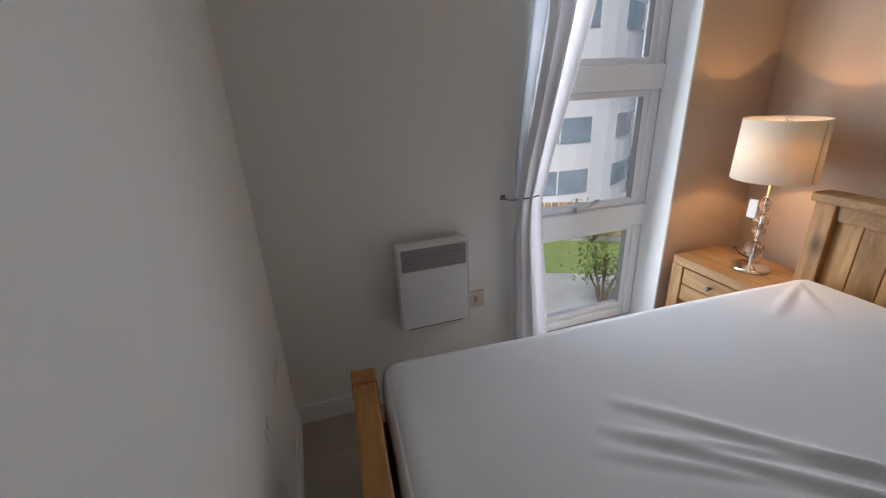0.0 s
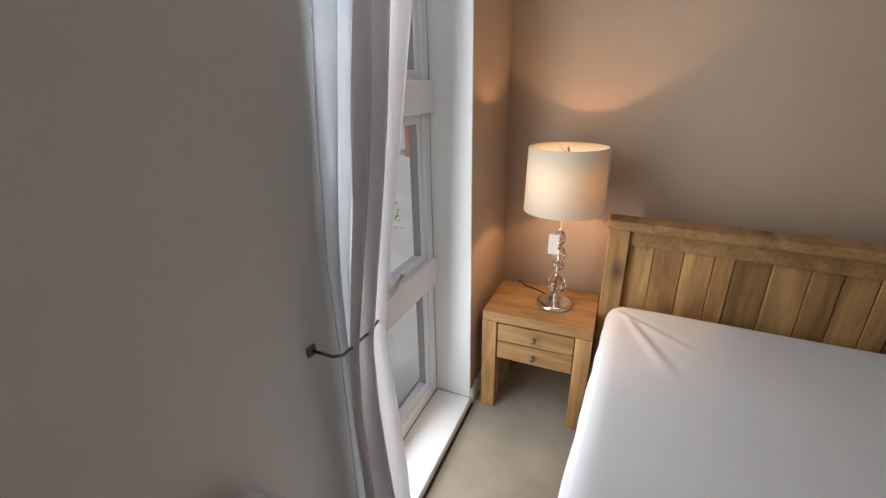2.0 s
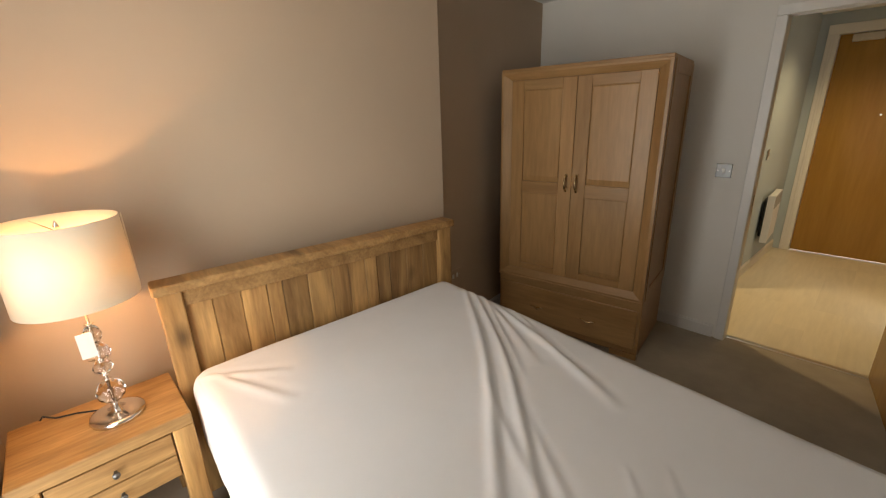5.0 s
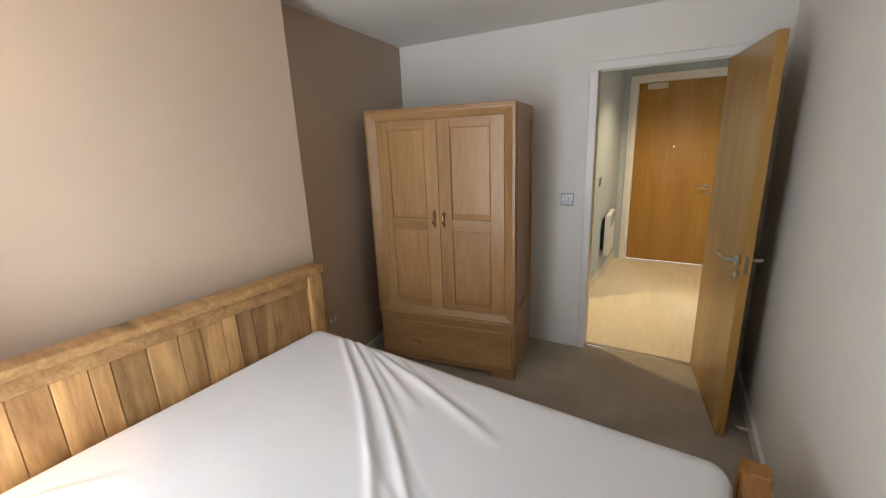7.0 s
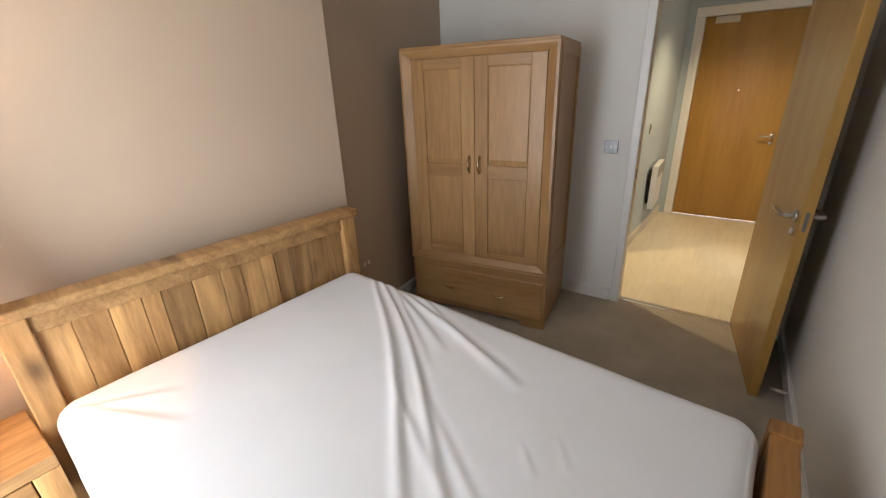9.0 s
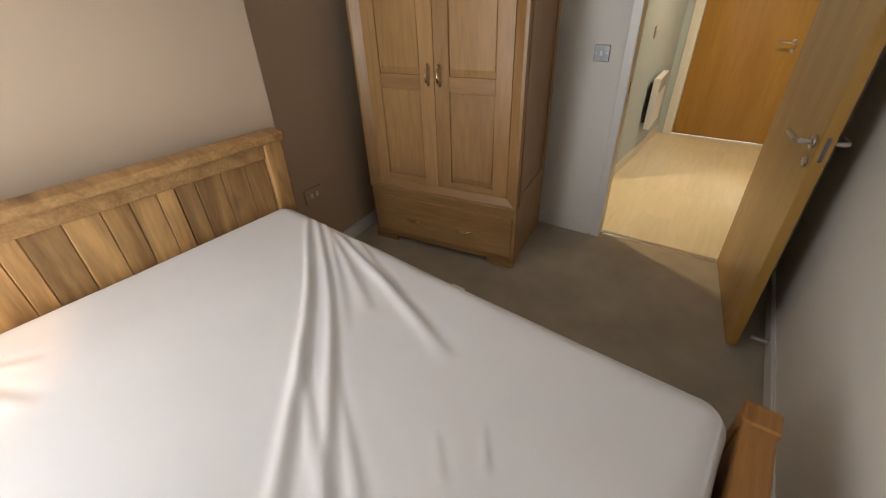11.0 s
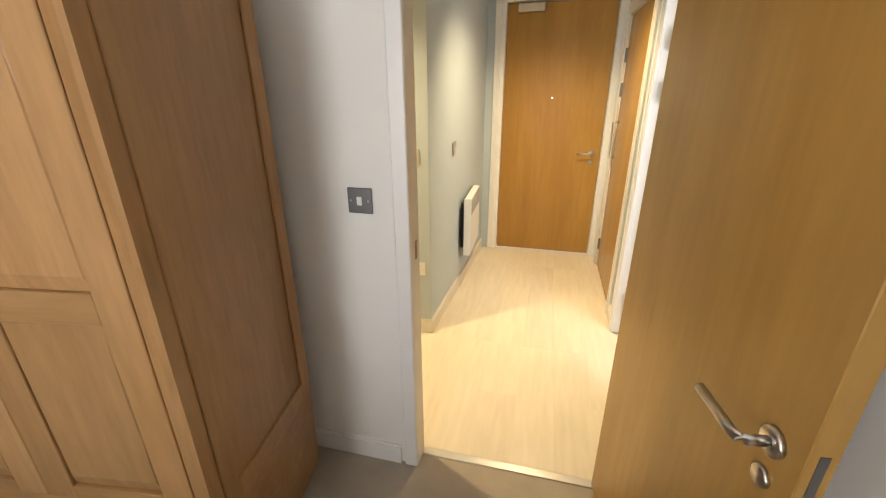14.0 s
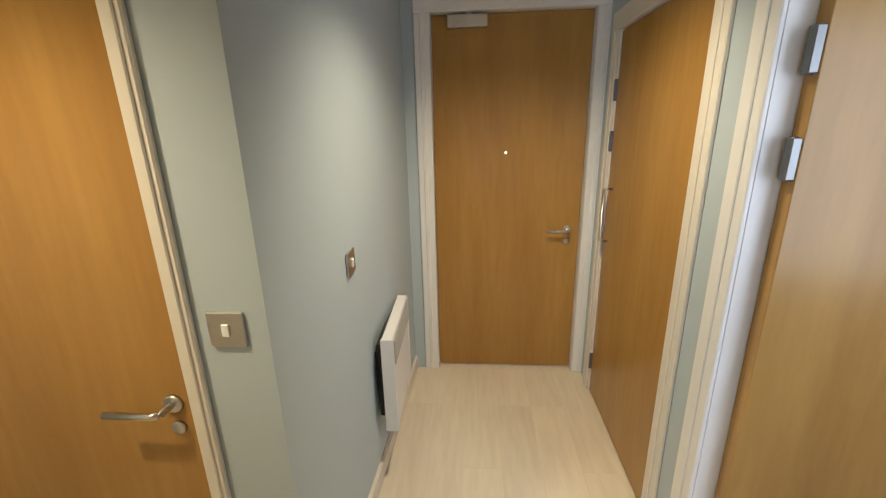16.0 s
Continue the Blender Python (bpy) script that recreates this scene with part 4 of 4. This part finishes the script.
def apartment_building():
    """White curved block of flats with bands of glazing and balconies."""
    t = thing("apartment_building", pose(14.7, 27.0, GZ), "white curved block of flats with glazed bands", "building")
    r, seg, floors, storey = 8.5, 48, 7, 2.9
    part("wall", bm_lathe([(r, 0), (r, floors * storey)], seg), RENDER_WHITE, t)
    part("roof", bm_lathe([(r + 0.3, floors * storey), (r + 0.3, floors * storey + 0.35), (r - 0.4, floors * storey + 0.45)], seg), RENDER_WHITE, t)
    for f in range(floors):
        z = f * storey + 1.0
        for k in range(26):
            a0 = 2 * math.pi * k / 26
            if k % 3 == 2:
                continue
            a1 = a0 + 2 * math.pi / 26 * 0.94
            pts = []
            for rr, rev in ((r + 0.03, False), (r - 0.1, True)):
                ang = [a0 + (a1 - a0) * i / 4 for i in range(5)]
                pts += [(rr * math.cos(a), rr * math.sin(a)) for a in (ang[::-1] if rev else ang)]
            part("window", bm_prism(pts, z, z + 1.35), FAR_GLASS, t)
        if f:
            ang = [radians(180 + 4 * i) for i in range(14)]
            pts = [((r + 1.2) * math.cos(a), (r + 1.2) * math.sin(a)) for a in ang] + [((r - 0.1) * math.cos(a), (r - 0.1) * math.sin(a)) for a in ang[::-1]]
            b = part("balcony", bm_prism(pts, f * storey - 0.2, f * storey), RENDER_WHITE, t)
            pts = [((r + 1.2) * math.cos(a), (r + 1.2) * math.sin(a)) for a in ang] + [((r + 1.15) * math.cos(a), (r + 1.15) * math.sin(a)) for a in ang[::-1]]
            part("balustrade", bm_prism(pts, f * storey, f * storey + 1.0), FAR_GLASS, b)
    return t


apartment_building()


def block(x, y, wx, wy, floors, label, material):
    t = thing("apartment_building", pose(x, y, GZ), label, "building")
    part("wall", bm_box(-wx / 2, wx / 2, -wy / 2, wy / 2, 0, floors * 2.9), material, t)
    part("roof", bm_box(-wx / 2 - 0.2, wx / 2 + 0.2, -wy / 2 - 0.2, wy / 2 + 0.2, floors * 2.9, floors * 2.9 + 0.3), RENDER_WHITE, t)
    n = int(wx / 2.4)
    for f in range(floors):
        for k in range(n):
            x0 = -wx / 2 + 0.6 + k * (wx - 0.6) / n
            wi = part("window", bm_box(x0, x0 + 1.3, -wy / 2 - 0.03, -wy / 2 + 0.1, f * 2.9 + 0.9, f * 2.9 + 2.3), FAR_GLASS, t)
            part("sill", bm_box(x0 - 0.06, x0 + 1.36, -wy / 2 - 0.12, -wy / 2 - 0.03, f * 2.9 + 0.82, f * 2.9 + 0.9), RENDER_WHITE, wi)
    return t


block(44, 34, 18, 10, 5, "pale rendered block of flats farther off", RENDER_WHITE)
block(2, 70, 40, 12, 4, "distant pale block of flats", RENDER_WHITE)
block(48, 20, 9, 6, 2, "low red brick building with small windows", BRICK)

fe = thing("fence", pose(8.8, 15.9, GZ, 0, 0, -25), "brown slatted timber garden fence", "fence")
for k in range(26):
    part("slat", bm_box(k * 0.34, k * 0.34 + 0.30, -0.02, 0.02, 0.05, 1.75), FENCE_WOOD, fe)
for k in range(6):
    part("post", bm_box(k * 1.75, k * 1.75 + 0.1, 0.02, 0.12, 0, 1.9), FENCE_WOOD, fe)


def shrub(x, y, high, wide, seed, label):
    """Stem, limbs and many small leaves in uneven clumps."""
    rnd = random.Random(seed)
    t = thing("shrub", pose(x, y, GZ), label, "shrub", "garden shrubs")
    bm = bmesh.new()
    me = bpy.data.meshes.new("limb")
    lines = []
    tips = []
    for k in range(9):
        a = rnd.uniform(0, 6.28)
        tip = Vector((math.cos(a) * wide * rnd.uniform(0.2, 0.8), math.sin(a) * wide * rnd.uniform(0.2, 0.8), high * rnd.uniform(0.5, 1.0)))
        tips.append(tip)
        lines.append([Vector((0, 0, 0)), tip * 0.4 + Vector((0, 0, high * 0.15)), tip])
    for ln in lines:
        b2 = bm_tube(ln, 0.03, 6)
        b2.to_mesh(me)
        b2.free()
        bm.from_mesh(me)
    part("trunk", bm, BARK, t)
    bm = bmesh.new()
    for k in range(700):
        c = rnd.choice(tips)
        p = c + Vector((rnd.gauss(0, 1), rnd.gauss(0, 1), rnd.gauss(0, 0.8))) * wide * 0.28
        p.z = max(p.z, 0.1)
        s = rnd.uniform(0.05, 0.11)
        q = Euler((rnd.uniform(0, 3), rnd.uniform(0, 3), rnd.uniform(0, 6))).to_matrix()
        bm.faces.new([bm.verts.new(p + q @ Vector(o) * s) for o in ((-1, 0, 0), (0, -0.5, 0.1), (1, 0, 0), (0, 0.5, 0.1))])
    part("crown", bm, LEAF, t)


for i, (x, y, h, wd) in enumerate(((8.4, 7.8, 2.2, 0.9), (10.4, 7.0, 2.4, 1.0), (12.0, 13.0, 1.6, 1.1), (17.0, 10.5, 2.0, 1.3), (9.2, 14.4, 1.8, 1.0))):
    shrub(x, y, h, wd, 20 + i, "loose green garden shrub beside the lawn")


def car(m, paint, label):
    """Parked hatchback: body, glazing, lights and four wheels; x along its length."""
    t = thing("parked_car", m, label, "car", "parked cars")

    def side(pts, half, bevel):
        bm = bmesh.new()
        a = [bm.verts.new((x, -half, z)) for x, z in pts]
        b = [bm.verts.new((x, half, z)) for x, z in pts]
        bm.faces.new(a)
        bm.faces.new(b[::-1])
        for i in range(len(pts)):
            j = (i + 1) % len(pts)
            bm.faces.new((a[j], a[i], b[i], b[j]))
        bmesh.ops.bevel(bm, geom=bm.edges[:], offset=bevel, segments=2, affect="EDGES")
        return bm
    part("body", side([(-2.0, 0.3), (2.0, 0.3), (2.05, 0.6), (1.9, 0.85), (1.0, 0.95), (-1.95, 0.98), (-2.05, 0.6)], 0.86, 0.05), paint, t)
    part("cabin_glass", side([(1.0, 0.94), (0.35, 1.38), (-1.5, 1.38), (-1.9, 0.97)], 0.74, 0.03), FAR_GLASS, t)
    part("roof", side([(0.38, 1.36), (0.25, 1.44), (-1.4, 1.44), (-1.55, 1.36)], 0.72, 0.02), paint, t)
    for sx in (-1.25, 1.25):
        for sy in (-0.78, 0.78):
            tyre = part("wheel", bm_tube([(sx, sy - 0.1, 0.31), (sx, sy + 0.1, 0.31)], 0.31, 20), DARK, t)
            part("rim", bm_tube([(sx, sy - 0.105, 0.31), (sx, sy + 0.105, 0.31)], 0.19, 14), STEEL, tyre)
    for sy in (-0.6, 0.6):
        part("headlight", bm_box(1.93, 2.03, sy - 0.16, sy + 0.16, 0.62, 0.75, 0.02), PLASTIC, t)
        part("tail_light", bm_box(-2.04, -1.94, sy - 0.12, sy + 0.12, 0.65, 0.85, 0.02), BRICK, t)
    return t


GREEN_PAINT = mat("green_car_paint", (0.06, 0.22, 0.10), 0.25, 0.2, 0.05, 3)
SILVER_PAINT = mat("silver_car_paint", (0.50, 0.52, 0.54), 0.25, 0.5, 0.05, 3)
WHITE_PAINT = mat("white_car_paint", (0.75, 0.76, 0.77), 0.25, 0.0, 0.03, 3)
car(pose(24.0, 19.5, GZ, 0, 0, 40), GREEN_PAINT, "parked green hatchback on the paving")
car(pose(31.0, 27.0, GZ, 0, 0, 15), SILVER_PAINT, "parked silver hatchback near the flats")
car(pose(30.0, 22.0, GZ, 0, 0, 5), WHITE_PAINT, "parked white hatchback beyond the lawn")

# ---- laminate boards of the hall floor ----
rnd = random.Random(11)
board_meshes = {}
floor_ob = bpy.data.objects["floor_hall"]
bw, bl_len = 0.192, 1.285
for col in range(int((2.5 - HR) / bw) + 1):
    x0 = HR + col * bw
    x1 = min(x0 + bw, 2.45)
    y = CY - 0.077
    first = bl_len * (0.35 + 0.37 * (col % 3) - (0.37 if col % 3 == 2 else 0.0))
    ln = first
    end_y = FY if x0 < 1.40 else HSY
    while y > end_y + 0.01:
        run = min(ln, y - end_y)
        key = (round(x1 - x0, 3), round(run, 3))
        if key not in board_meshes:
            board_meshes[key] = mesh_of("board", bm_box(0.0001, key[0] - 0.0001, -key[1] + 0.0001, -0.0001, -0.010, -0.002, 0.0003, 1), LAMINATE)
        ob = new("board", board_meshes[key])
        ob.location = (x0, y, 0)
        ob.parent = floor_ob
        y -= run
        ln = bl_len
